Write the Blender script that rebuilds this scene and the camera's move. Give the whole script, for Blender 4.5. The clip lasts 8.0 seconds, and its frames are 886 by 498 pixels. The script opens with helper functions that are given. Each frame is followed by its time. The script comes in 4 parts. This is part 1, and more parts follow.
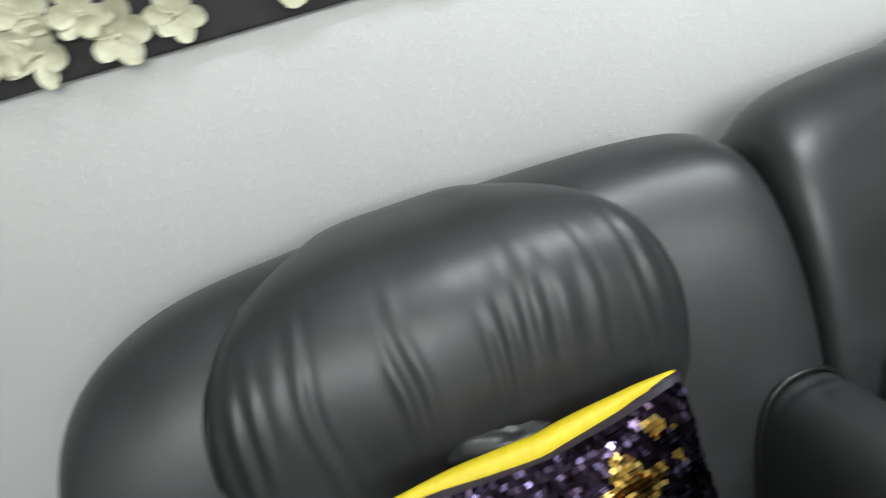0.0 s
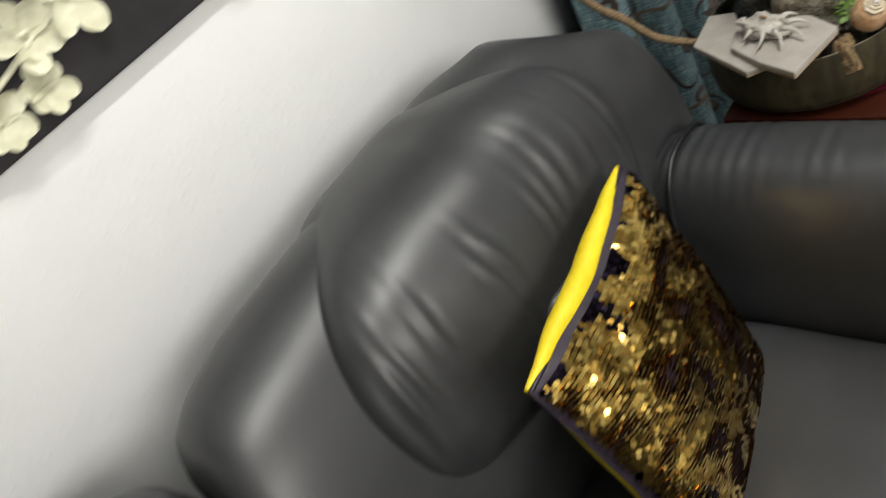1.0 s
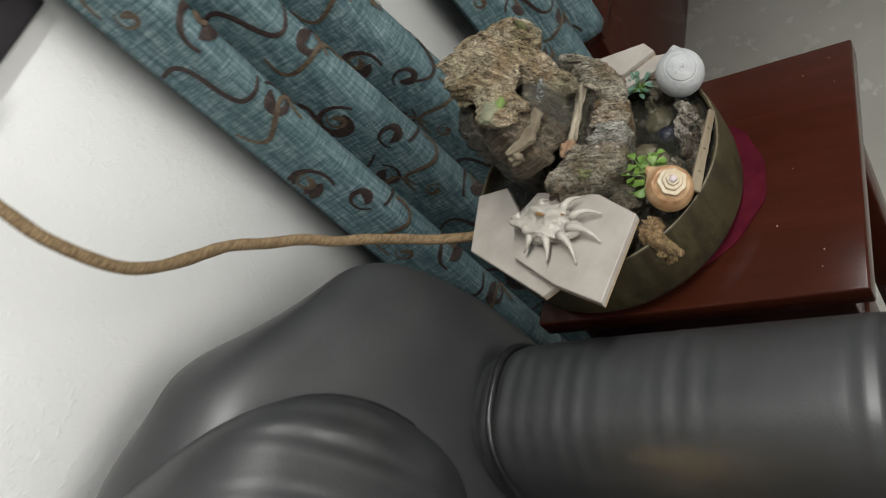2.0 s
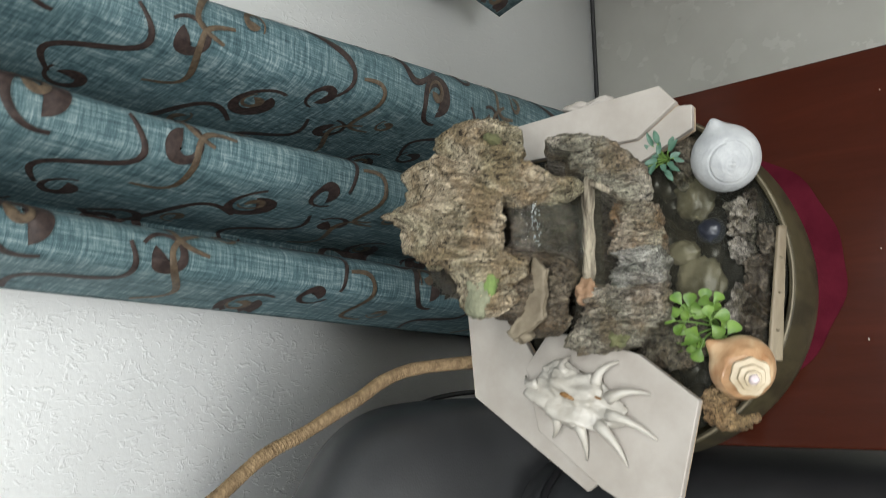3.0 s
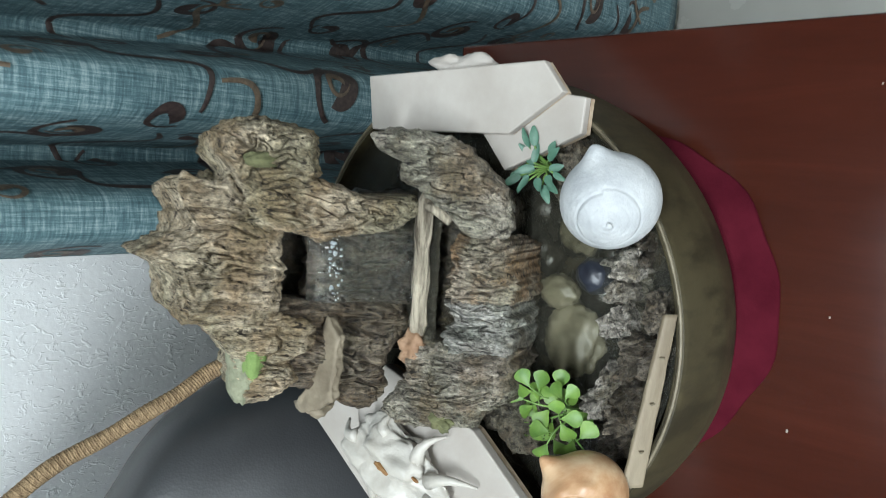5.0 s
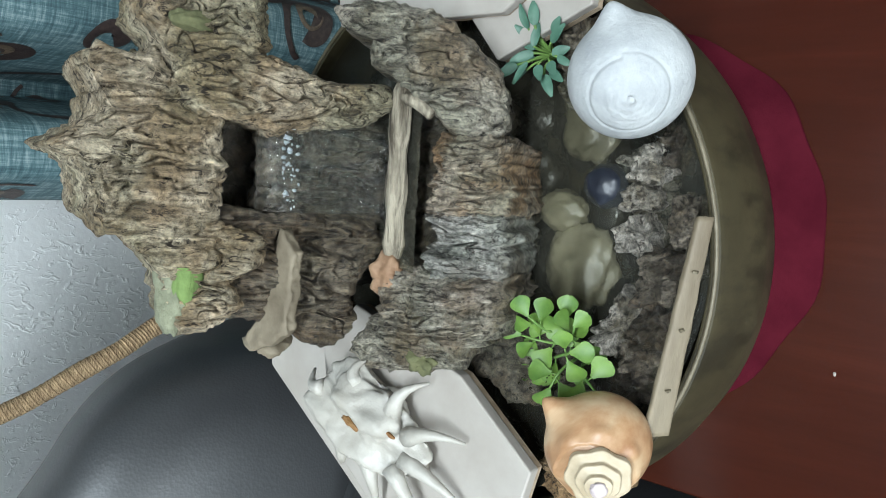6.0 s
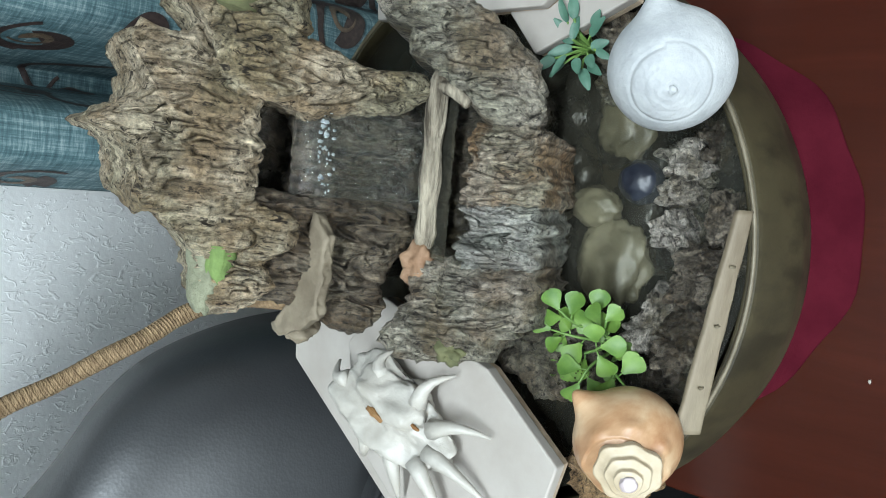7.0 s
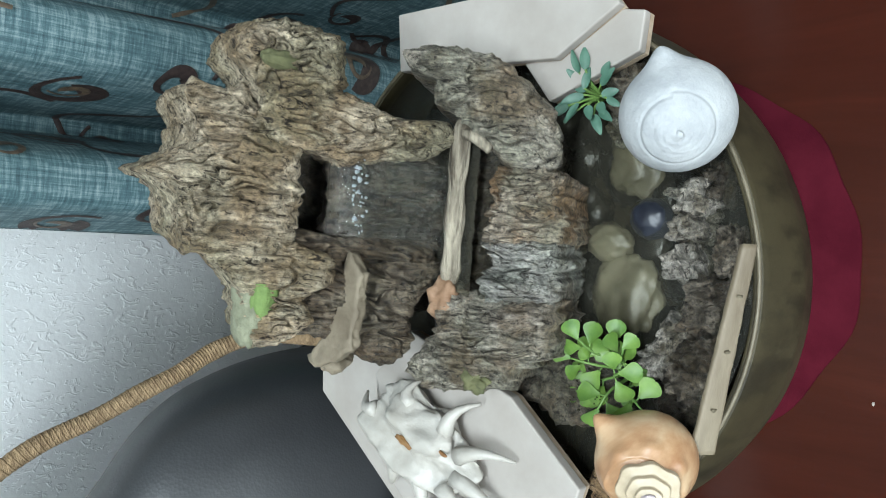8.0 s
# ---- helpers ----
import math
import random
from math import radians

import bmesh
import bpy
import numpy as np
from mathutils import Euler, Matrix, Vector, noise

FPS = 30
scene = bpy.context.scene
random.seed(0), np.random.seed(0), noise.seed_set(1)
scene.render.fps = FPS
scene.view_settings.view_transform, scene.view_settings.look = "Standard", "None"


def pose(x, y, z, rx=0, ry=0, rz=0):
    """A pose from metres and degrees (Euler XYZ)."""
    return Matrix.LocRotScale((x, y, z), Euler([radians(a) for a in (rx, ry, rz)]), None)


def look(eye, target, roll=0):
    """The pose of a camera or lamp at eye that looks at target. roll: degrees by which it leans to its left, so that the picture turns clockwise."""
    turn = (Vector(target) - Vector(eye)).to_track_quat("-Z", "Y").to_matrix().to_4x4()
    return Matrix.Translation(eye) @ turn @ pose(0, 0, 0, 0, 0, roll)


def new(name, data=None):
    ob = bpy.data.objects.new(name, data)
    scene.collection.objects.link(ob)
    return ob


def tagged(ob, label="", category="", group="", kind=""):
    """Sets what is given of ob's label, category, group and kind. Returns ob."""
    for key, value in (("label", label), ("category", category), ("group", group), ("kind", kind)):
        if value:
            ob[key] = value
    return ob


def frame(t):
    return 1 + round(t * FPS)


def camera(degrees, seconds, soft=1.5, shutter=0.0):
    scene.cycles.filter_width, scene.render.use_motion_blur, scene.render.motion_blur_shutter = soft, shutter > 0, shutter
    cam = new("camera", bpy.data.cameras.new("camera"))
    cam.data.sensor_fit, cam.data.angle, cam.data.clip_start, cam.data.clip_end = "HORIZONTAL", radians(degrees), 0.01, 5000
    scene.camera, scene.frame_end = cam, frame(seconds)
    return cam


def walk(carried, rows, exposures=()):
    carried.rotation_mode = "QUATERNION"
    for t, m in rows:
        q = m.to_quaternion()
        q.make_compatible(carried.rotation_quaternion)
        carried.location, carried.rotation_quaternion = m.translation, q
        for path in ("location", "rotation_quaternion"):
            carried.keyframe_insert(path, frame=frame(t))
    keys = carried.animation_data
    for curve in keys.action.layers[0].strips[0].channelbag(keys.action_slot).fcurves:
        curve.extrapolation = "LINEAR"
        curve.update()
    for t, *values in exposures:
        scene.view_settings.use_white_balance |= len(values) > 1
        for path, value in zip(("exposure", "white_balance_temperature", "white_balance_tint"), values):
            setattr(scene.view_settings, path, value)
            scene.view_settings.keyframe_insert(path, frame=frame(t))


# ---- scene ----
cam = camera(61.3, 8.0, soft=0.8, shutter=0.25)
PATH = [
    (0, (-1.107, -0.830, 1.203), (-0.769, 0.897, 0.495), -15.6),
    (0.3, (-1.082, -0.766, 1.264), (-0.336, 0.845, 0.343), -15.1),
    (0.5, (-0.932, -0.803, 1.259), (-0.185, 0.807, 0.337), -20.3),
    (0.7, (-0.829, -0.778, 1.277), (-0.056, 0.751, 0.246), -26.8),
    (1, (-0.663, -0.733, 1.316), (0.209, 0.66, 0.176), -33.9),
    (1.3, (-0.561, -0.718, 1.269), (0.491, 0.599, 0.193), -38.3),
    (1.5, (-0.49, -0.691, 1.257), (0.65, 0.567, 0.2), -41.5),
    (1.7, (-0.395, -0.698, 1.256), (0.724, 0.558, 0.174), -43.8),
    (2.8, (0.044, -0.588, 1.291), (0.535, 0.506, -0.309), -69.3),
    (3, (0.104, -0.602, 1.271), (0.496, 0.597, -0.28), -76.1),
    (3.5, (0.216, -0.635, 1.231), (0.404, 0.621, -0.314), -83.0),
    (4, (0.247, -0.649, 1.188), (0.179, 0.601, -0.371), -89.6),
    (4.2, (0.281, -0.649, 1.186), (0.117, 0.569, -0.391), -92.3),
    (5.3, (0.238, -0.608, 1.07), (0.036, 0.697, -0.432), -93.2),
    (5.5, (0.227, -0.601, 1.064), (0.009, 0.671, -0.463), -94.1),
    (6, (0.212, -0.588, 1.051), (0.011, 0.681, -0.482), -93.4),
    (6.5, (0.206, -0.585, 1.049), (0.03, 0.708, -0.466), -91.6),
    (7, (0.201, -0.584, 1.054), (0.043, 0.724, -0.451), -89.9),
    (7.5, (0.201, -0.588, 1.059), (0.073, 0.726, -0.444), -89.2),
    (8, (0.201, -0.591, 1.075), (0.141, 0.734, -0.422), -87.5),
]
walk(cam, [(t, look(eye, target, roll)) for t, eye, target, roll in PATH],
     exposures=[(0.0, -0.14, 6350, 7), (0.5, -0.28, 6850, 11), (1.0, -0.20, 6900, 11), (1.6, -0.26, 6850, 11), (3.0, 0.10, 6500, 9), (4.2, 0.36, 6300, 7), (5.4, 0.40, 5850, 4), (8.0, 0.40, 5800, 3)])

# ---- world, lights ----
world = bpy.data.worlds.new("daylight")
scene.world = world
world.use_nodes = True
wn = world.node_tree
sky = wn.nodes.new("ShaderNodeTexSky")
sky.sky_type, sky.sun_disc = "NISHITA", False
sky.sun_elevation, sky.sun_rotation = radians(50), radians(160)
wn.links.new(sky.outputs[0], wn.nodes["Background"].inputs[0])
wn.nodes["Background"].inputs[1].default_value = 0.12


def area_lamp(name, m, sx, sy, watts, color):
    d = bpy.data.lights.new(name, "AREA")
    d.shape, d.size, d.size_y, d.energy, d.color = "RECTANGLE", sx, sy, watts, color
    ob = new(name, d)
    ob.matrix_world = m
    return ob


# daylight of the window behind the walker, and the ceiling tube
area_lamp("window_daylight", look((-0.95, -3.36, 2.00), (-0.1, 0, 0.8)), 2.1, 0.85, 68, (1.0, 0.99, 0.955))
area_lamp("tube_light_glow", look((0.02, -1.10, 2.62), (0.02, -1.05, 0)), 1.2, 0.12, 46, (0.97, 0.995, 1.0))


# ---- materials ----
class Mat:
    def __init__(self, name, rough=0.5, metal=0.0, spec=0.5):
        self.m = bpy.data.materials.new(name)
        self.m.use_nodes = True
        self.t = self.m.node_tree
        self.b = self.t.nodes["Principled BSDF"]
        self.b.inputs["Roughness"].default_value = rough
        self.b.inputs["Metallic"].default_value = metal
        self.b.inputs["Specular IOR Level"].default_value = spec

    def n(self, kind, **values):
        node = self.t.nodes.new(kind)
        for k, v in values.items():
            node.inputs[k.replace("_", " ")].default_value = v
        return node

    def l(self, a, b):
        self.t.links.new(a, b)

    def coords(self, scale=(1, 1, 1), kind="Object"):
        c, p = self.n("ShaderNodeTexCoord"), self.n("ShaderNodeMapping")
        p.inputs["Scale"].default_value = scale
        self.l(c.outputs[kind], p.inputs["Vector"])
        return p.outputs[0]

    def noise(self, scale, detail=6, rough=0.6, stretch=(1, 1, 1), distort=0.0):
        x = self.n("ShaderNodeTexNoise", Scale=scale, Detail=detail, Roughness=rough, Distortion=distort)
        self.l(self.coords(stretch), x.inputs["Vector"])
        return x.outputs["Fac"]

    def voronoi(self, scale, out="Distance", stretch=(1, 1, 1), feature="F1"):
        x = self.n("ShaderNodeTexVoronoi", Scale=scale)
        x.feature = feature
        self.l(self.coords(stretch), x.inputs["Vector"])
        return x.outputs[out]

    def ramp(self, fac, stops):
        r = self.n("ShaderNodeValToRGB")
        while len(r.color_ramp.elements) < len(stops):
            r.color_ramp.elements.new(0.5)
        for e, (p, c) in zip(r.color_ramp.elements, stops):
            e.position, e.color = p, (*c, 1) if len(c) == 3 else c
        self.l(fac, r.inputs[0])
        return r.outputs[0]

    def mix(self, fac, a, b, mode="MIX"):
        x = self.n("ShaderNodeMix")
        x.data_type, x.blend_type = "RGBA", mode
        for v, i in ((fac, 0), (a, 6), (b, 7)):
            if hasattr(v, "default_value"):
                self.l(v, x.inputs[i])
            else:
                x.inputs[i].default_value = v if i == 0 else (*v, 1)
        return x.outputs[2]

    def color(self, out):
        if hasattr(out, "default_value"):
            self.l(out, self.b.inputs["Base Color"])
        else:
            self.b.inputs["Base Color"].default_value = (*out, 1)
        return self

    def rough(self, fac, lo, hi):
        r = self.n("ShaderNodeMapRange", To_Min=lo, To_Max=hi)
        self.l(fac, r.inputs[0])
        self.l(r.outputs[0], self.b.inputs["Roughness"])
        return self

    def bump(self, *layers):
        last = None
        for fac, strength, dist in layers:
            x = self.n("ShaderNodeBump", Strength=strength, Distance=dist)
            self.l(fac, x.inputs["Height"])
            if last:
                self.l(last, x.inputs["Normal"])
            last = x.outputs[0]
        self.l(last, self.b.inputs["Normal"])
        return self


def simple(name, c1, c2, scale=40, rough=0.5, metal=0.0, bump=0.2, dist=0.001, stretch=(1, 1, 1), spec=0.5, lo=0.35, hi=0.65):
    m = Mat(name, rough, metal, spec)
    f = m.noise(scale, stretch=stretch)
    m.color(m.ramp(f, [(lo, c1), (hi, c2)]))
    m.bump((m.noise(scale * 3, stretch=stretch), bump, dist))
    return m.m


# painted plaster with scattered short trowel nicks
w = Mat("white_plaster", 0.88, 0, 0.12)
w.color(w.ramp(w.noise(3.0), [(0.3, (0.79, 0.80, 0.795)), (0.7, (0.84, 0.85, 0.845))]))
nick = w.ramp(w.noise(140, 3, 0.55, stretch=(1.0, 1, 0.6), distort=1.4), [(0.54, (0, 0, 0)), (0.68, (1, 1, 1))])
w.bump((nick, 0.26, 0.0014), (w.noise(260, 3), 0.2, 0.0008), (w.noise(18, 3), 0.2, 0.004))
M_WALL = w.m

f = Mat("beige_floor_tile", 0.25, 0, 0.5)
f.color(f.ramp(f.noise(5), [(0.3, (0.60, 0.59, 0.53)), (0.7, (0.68, 0.67, 0.61))]))
f.rough(f.noise(14), 0.18, 0.34)
M_FLOOR = f.m
M_CEIL = simple("ceiling_paint", (0.76, 0.76, 0.75), (0.8, 0.8, 0.79), 6, 0.9)

lt = Mat("black_leather", 0.36, 0, 0.62)
lt.color(lt.ramp(lt.noise(9), [(0.35, (0.023, 0.0238, 0.025)), (0.7, (0.036, 0.0372, 0.039))]))
lt.rough(lt.noise(20), 0.36, 0.47)
lt.bump((lt.voronoi(620), 0.13, 0.0005), (lt.noise(60, 4), 0.12, 0.0015))
M_LEATHER = lt.m
M_PIPING = simple("black_leather_piping", (0.008, 0.008, 0.009), (0.014, 0.014, 0.015), 60, 0.32)
M_DARK = simple("black_base_cloth", (0.01, 0.01, 0.01), (0.02, 0.02, 0.02), 60, 0.8)

# the curtain's woven ground: fine horizontal and vertical threads in teal
c = Mat("teal_woven_curtain", 0.62, 0, 0.35)
th = c.noise(400, 4, 0.75, stretch=(0.10, 0.10, 1.0))
tv = c.noise(480, 4, 0.75, stretch=(1.0, 0.4, 0.05))
weave = c.mix(0.5, th, tv)
c.color(c.mix(c.ramp(c.noise(6), [(0.35, (0, 0, 0)), (0.7, (1, 1, 1))]),
              c.ramp(weave, [(0.34, (0.01532, 0.03659, 0.04595)), (0.5, (0.07319, 0.1294, 0.1464)), (0.62, (0.2383, 0.3064, 0.3149))]),
              c.ramp(weave, [(0.34, (0.01702, 0.0383, 0.04425)), (0.5, (0.06978, 0.1209, 0.1319)), (0.64, (0.1872, 0.2468, 0.2468))])))
c.bump((weave, 0.35, 0.0008))
M_CURTAIN = c.m
M_SCROLL = simple("dark_brown_scroll_thread", (0.0154, 0.0091, 0.0084), (0.0455, 0.0294, 0.0252), 220, 0.55)
M_SCROLL_TAN = simple("bronze_scroll_thread", (0.051, 0.0357, 0.0238), (0.1148, 0.0833, 0.0527), 220, 0.5)

tb = Mat("red_brown_lacquered_wood", 0.16, 0, 0.17)
grain = tb.noise(7, 8, 0.65, stretch=(9, 1.0, 9), distort=0.6)
tb.color(tb.ramp(grain, [(0.3, (0.02763, 0.0068, 0.003719)), (0.55, (0.034, 0.008287, 0.004462)), (0.75, (0.04144, 0.01009, 0.005419))]))
tb.rough(tb.noise(12), 0.10, 0.20)
tb.bump((tb.noise(4, 2), 0.05, 0.002))
M_TABLE = tb.m
M_EDGE = simple("dark_table_edge", (0.03, 0.009, 0.006), (0.06, 0.015, 0.01), 30, 0.35)

M_PINK = simple("magenta_felt_mat", (0.0400, 0.0036, 0.0080), (0.0560, 0.0056, 0.0115), 60, 0.95, bump=0.4, spec=0.04)
bw = Mat("olive_bronze_bowl", 0.55, 0.0, 0.25)
bw.color(bw.mix(bw.ramp(bw.noise(60, 6, 0.7, stretch=(1, 1, 0.35)), [(0.44, (0, 0, 0)), (0.60, (1, 1, 1))]),
                bw.ramp(bw.noise(20), [(0.3, (0.036, 0.029, 0.014)), (0.7, (0.053, 0.044, 0.022))]), (0.022, 0.018, 0.009)))
bw.bump((bw.noise(120, 4), 0.25, 0.0008), (bw.noise(25, 2), 0.2, 0.002))
M_BOWL = bw.m
M_BOWL_RIM = simple("worn_bowl_rim", (0.08432, 0.06944, 0.04216), (0.1587, 0.1339, 0.08928), 90, 0.5, 0.2)


def rock_mat(name, dark, mid, light, tan, wet=0.0, lean=0.0, along=0.16):
    """Layered stone; its grain runs up a face that leans back by that many degrees."""
    m = Mat(name, 0.82 - wet * 0.5, 0, 0.35 + wet * 0.3)

    def grained(scale, detail, rough_, k, distort=0.0):
        c_, p_ = m.n("ShaderNodeTexCoord"), m.n("ShaderNodeMapping")
        p_.vector_type = "TEXTURE"
        p_.inputs["Rotation"].default_value = (-radians(lean), 0, 0)
        p_.inputs["Scale"].default_value = (1, 1, 1 / k)
        m.l(c_.outputs["Object"], p_.inputs["Vector"])
        x = m.n("ShaderNodeTexNoise", Scale=scale, Detail=detail, Roughness=rough_, Distortion=distort)
        m.l(p_.outputs[0], x.inputs["Vector"])
        return x.outputs["Fac"]
    streak = grained(210, 8, 0.68, along, 0.9)
    crack = m.ramp(grained(330, 5, 0.7, min(1, along * 2), 1.2), [(0.38, (0.09, 0.075, 0.06)), (0.455, (1, 1, 1))])
    patch = m.noise(45, 5, 0.6)
    stain = m.ramp(m.noise(24, 4, 0.6), [(0.40, (0.72, 0.74, 0.66)), (0.58, (1.08, 1.04, 1.0))])
    base = m.ramp(streak, [(0.30, dark), (0.39, mid), (0.53, light), (0.68, tuple(min(1, v * 1.7) for v in light))])
    both = m.mix(m.ramp(patch, [(0.46, (0, 0, 0)), (0.60, (0.85, 0.85, 0.85))]), base,
                 m.ramp(streak, [(0.33, tuple(v * 0.35 for v in tan)), (0.60, tan)]))
    grit = m.ramp(m.noise(520, 8, 0.75), [(0.37, (0.50, 0.48, 0.45)), (0.47, (1.1, 1.1, 1.1)), (0.60, (1.75, 1.72, 1.66))])
    tone = m.mix(1.0, m.mix(1.0, both, crack, "MULTIPLY"), stain, "MULTIPLY")
    m.color(m.mix(1.0, tone, grit, "MULTIPLY"))
    if wet:
        m.rough(patch, 0.55 - wet * 0.4, 0.75 - wet * 0.35)
    m.bump((streak, 0.9, 0.0030), (m.noise(420, 6, 0.75), 1.0, 0.0020))
    return m.m


M_ROCK_TAN = rock_mat("tan_petrified_rock", (0.04435, 0.034, 0.02218), (0.1515, 0.1257, 0.08723), (0.2957, 0.2587, 0.1959), (0.2144, 0.1589, 0.0924), 0, 40)
M_ROCK_BROWN = rock_mat("damp_brown_rock", (0.01004, 0.007812, 0.00558), (0.04576, 0.03683, 0.02622), (0.1256, 0.106, 0.07924), (0.0837, 0.0586, 0.03348), 0.45, 21)
M_ROCK_GREY = rock_mat("grey_crusted_rock", (0.02096, 0.01746, 0.01397), (0.1048, 0.09081, 0.07335), (0.262, 0.241, 0.2096), (0.1641, 0.1222, 0.07684), 0.25, 75)
M_ROCK_OCHRE = rock_mat("ochre_crusted_rock", (0.02392, 0.01932, 0.01472), (0.115, 0.09568, 0.07176), (0.276, 0.2438, 0.1978), (0.2162, 0.1334, 0.0644), 0.25, 75)
M_ROCK_PALE = rock_mat("pale_bluish_crusted_rock", (0.02903, 0.02903, 0.0271), (0.129, 0.129, 0.1193), (0.271, 0.271, 0.2581), (0.1484, 0.129, 0.09673), 0.25, 75)
M_ROCK = rock_mat("mixed_pool_rock", (0.007142, 0.005952, 0.004365), (0.04166, 0.03571, 0.02619), (0.119, 0.1051, 0.08336), (0.07936, 0.05754, 0.03373), 0.5, 40, 0.5)
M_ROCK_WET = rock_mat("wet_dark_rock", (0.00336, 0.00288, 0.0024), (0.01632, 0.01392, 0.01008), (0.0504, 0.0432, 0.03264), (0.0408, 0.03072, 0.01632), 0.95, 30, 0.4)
M_STONE = rock_mat("pale_grey_pool_stone", (0.01197, 0.01088, 0.008704), (0.07888, 0.07344, 0.05984), (0.2502, 0.2394, 0.2176), (0.09792, 0.07888, 0.0408), 0.5, 0, 0.8)
M_PEBBLE = simple("olive_pebble", (0.066, 0.0594, 0.0363), (0.1782, 0.1618, 0.1122), 45, 0.4, bump=0.5)
M_BEDSTONE = simple("brown_wet_gravel", (0.00648, 0.00576, 0.00396), (0.0198, 0.01728, 0.01188), 50, 0.3, bump=0.3)
M_DARKSTONE = simple("dark_blue_pebble", (0.012, 0.014, 0.022), (0.035, 0.040, 0.054), 60, 0.4)
M_MOSS = simple("green_moss", (0.075, 0.115, 0.030), (0.135, 0.200, 0.055), 120, 0.85, bump=0.8)
M_PALEMOSS = simple("pale_moss_crust", (0.115, 0.120, 0.075), (0.215, 0.220, 0.145), 160, 0.85, bump=0.9)
M_OLIVE = simple("olive_moss", (0.0525, 0.05625, 0.0225), (0.105, 0.105, 0.045), 120, 0.85, bump=0.8)
M_LEDGE = simple("pale_clay_ledge", (0.1116, 0.08928, 0.05859), (0.1841, 0.1535, 0.106), 90, 0.75, bump=0.6, stretch=(1, 1, 0.3))
M_LOG = simple("pale_driftwood_log", (0.050, 0.038, 0.023), (0.36, 0.315, 0.235), 190, 0.75, bump=1.0, dist=0.003, stretch=(0.14, 1, 1), lo=0.36, hi=0.58)
M_CORAL = simple("peach_rock", (0.1913, 0.1084, 0.05738), (0.306, 0.1976, 0.1211), 90, 0.7, bump=0.7)

wt = Mat("pool_water", 0.03, 0, 0.5)
wt.b.inputs["IOR"].default_value = 1.33
wt.b.inputs["Transmission Weight"].default_value = 0.96
wt.color((0.38, 0.37, 0.29))
wt.bump((wt.noise(70, 4, 0.6), 0.5, 0.004), (wt.noise(260, 3, 0.6), 0.35, 0.0015))
M_WATER = wt.m
wf = Mat("falling_water", 0.06, 0, 0.5)
wf.b.inputs["IOR"].default_value = 1.2
wf.b.inputs["Transmission Weight"].default_value = 1.0
wf.color((0.9, 0.93, 0.94))
wf.bump((wf.noise(200, 4, 0.6, stretch=(1, 1, 0.15)), 0.6, 0.002))
M_FALL = wf.m
fo = Mat("white_water_foam", 0.3)
fo.color(fo.ramp(fo.noise(300), [(0.35, (0.28, 0.33, 0.36)), (0.65, (0.60, 0.66, 0.70))]))
fo.b.inputs["Transmission Weight"].default_value = 0.6
M_FOAM = fo.m

M_BOARD = simple("beige_stone_tile", (0.2962, 0.2673, 0.2348), (0.3612, 0.3323, 0.2998), 28, 0.6, bump=0.15)
M_BOARD_EDGE = simple("raw_tile_edge", (0.26, 0.19, 0.12), (0.42, 0.33, 0.24), 120, 0.8, bump=0.6)
M_WHITE_SHELL = simple("white_chalky_shell", (0.3024, 0.3133, 0.3209), (0.3864, 0.3948, 0.399), 70, 0.65, bump=0.6, dist=0.0012)
ps = Mat("peach_conch_shell", 0.38)
pw = ps.noise(90, 5, 0.6, stretch=(1, 0.25, 1))
ps.color(ps.ramp(pw, [(0.3, (0.2821, 0.141, 0.06347)), (0.5, (0.3949, 0.2398, 0.1269)), (0.68, (0.4795, 0.3455, 0.2116))]))
ps.bump((pw, 0.3, 0.0008))
M_PEACH = ps.m
M_CREAM_SHELL = simple("cream_spire_shell", (0.3578, 0.289, 0.1926), (0.4678, 0.3922, 0.2821), 80, 0.4)
M_LILAC = simple("lilac_shell_apex", (0.34, 0.28, 0.30), (0.50, 0.43, 0.43), 120, 0.4)
M_SPIDER = simple("ivory_spider_shell", (0.3106, 0.289, 0.2492), (0.4045, 0.3829, 0.3431), 70, 0.42, bump=0.5)
M_SPOT = simple("rust_shell_spot", (0.165, 0.077, 0.022), (0.231, 0.132, 0.0495), 90, 0.5)
M_SLAT = simple("weathered_bamboo_slat", (0.128, 0.1, 0.064), (0.24, 0.2, 0.136), 60, 0.6, bump=0.5, stretch=(0.2, 1, 1))
M_BARK = rock_mat("brown_bark_chunk", (0.04, 0.025, 0.012), (0.16, 0.105, 0.055), (0.30, 0.21, 0.12), (0.25, 0.16, 0.08), 0, 0)
lf = Mat("fresh_green_leaf", 0.5)
lf.color(lf.ramp(lf.noise(80), [(0.3, (0.060, 0.130, 0.020)), (0.7, (0.150, 0.250, 0.040))]))
lf.b.inputs["Subsurface Weight"].default_value = 0.1
lf.b.inputs["Subsurface Radius"].default_value = (0.004, 0.006, 0.002)
M_LEAF = lf.m
M_STEM = simple("green_stem", (0.08, 0.16, 0.03), (0.15, 0.25, 0.06), 90, 0.5)
M_BLUELEAF = simple("blue_green_leaf", (0.03825, 0.09775, 0.06375), (0.085, 0.17, 0.119), 90, 0.5)
M_JUTE = simple("brown_jute_wrap", (0.1084, 0.06864, 0.03251), (0.2456, 0.1697, 0.09027), 160, 0.85, bump=0.9, stretch=(1, 1, 3))
M_PANEL = simple("charcoal_wall_panel", (0.020, 0.018, 0.021), (0.034, 0.031, 0.035), 12, 0.45, bump=0.2)
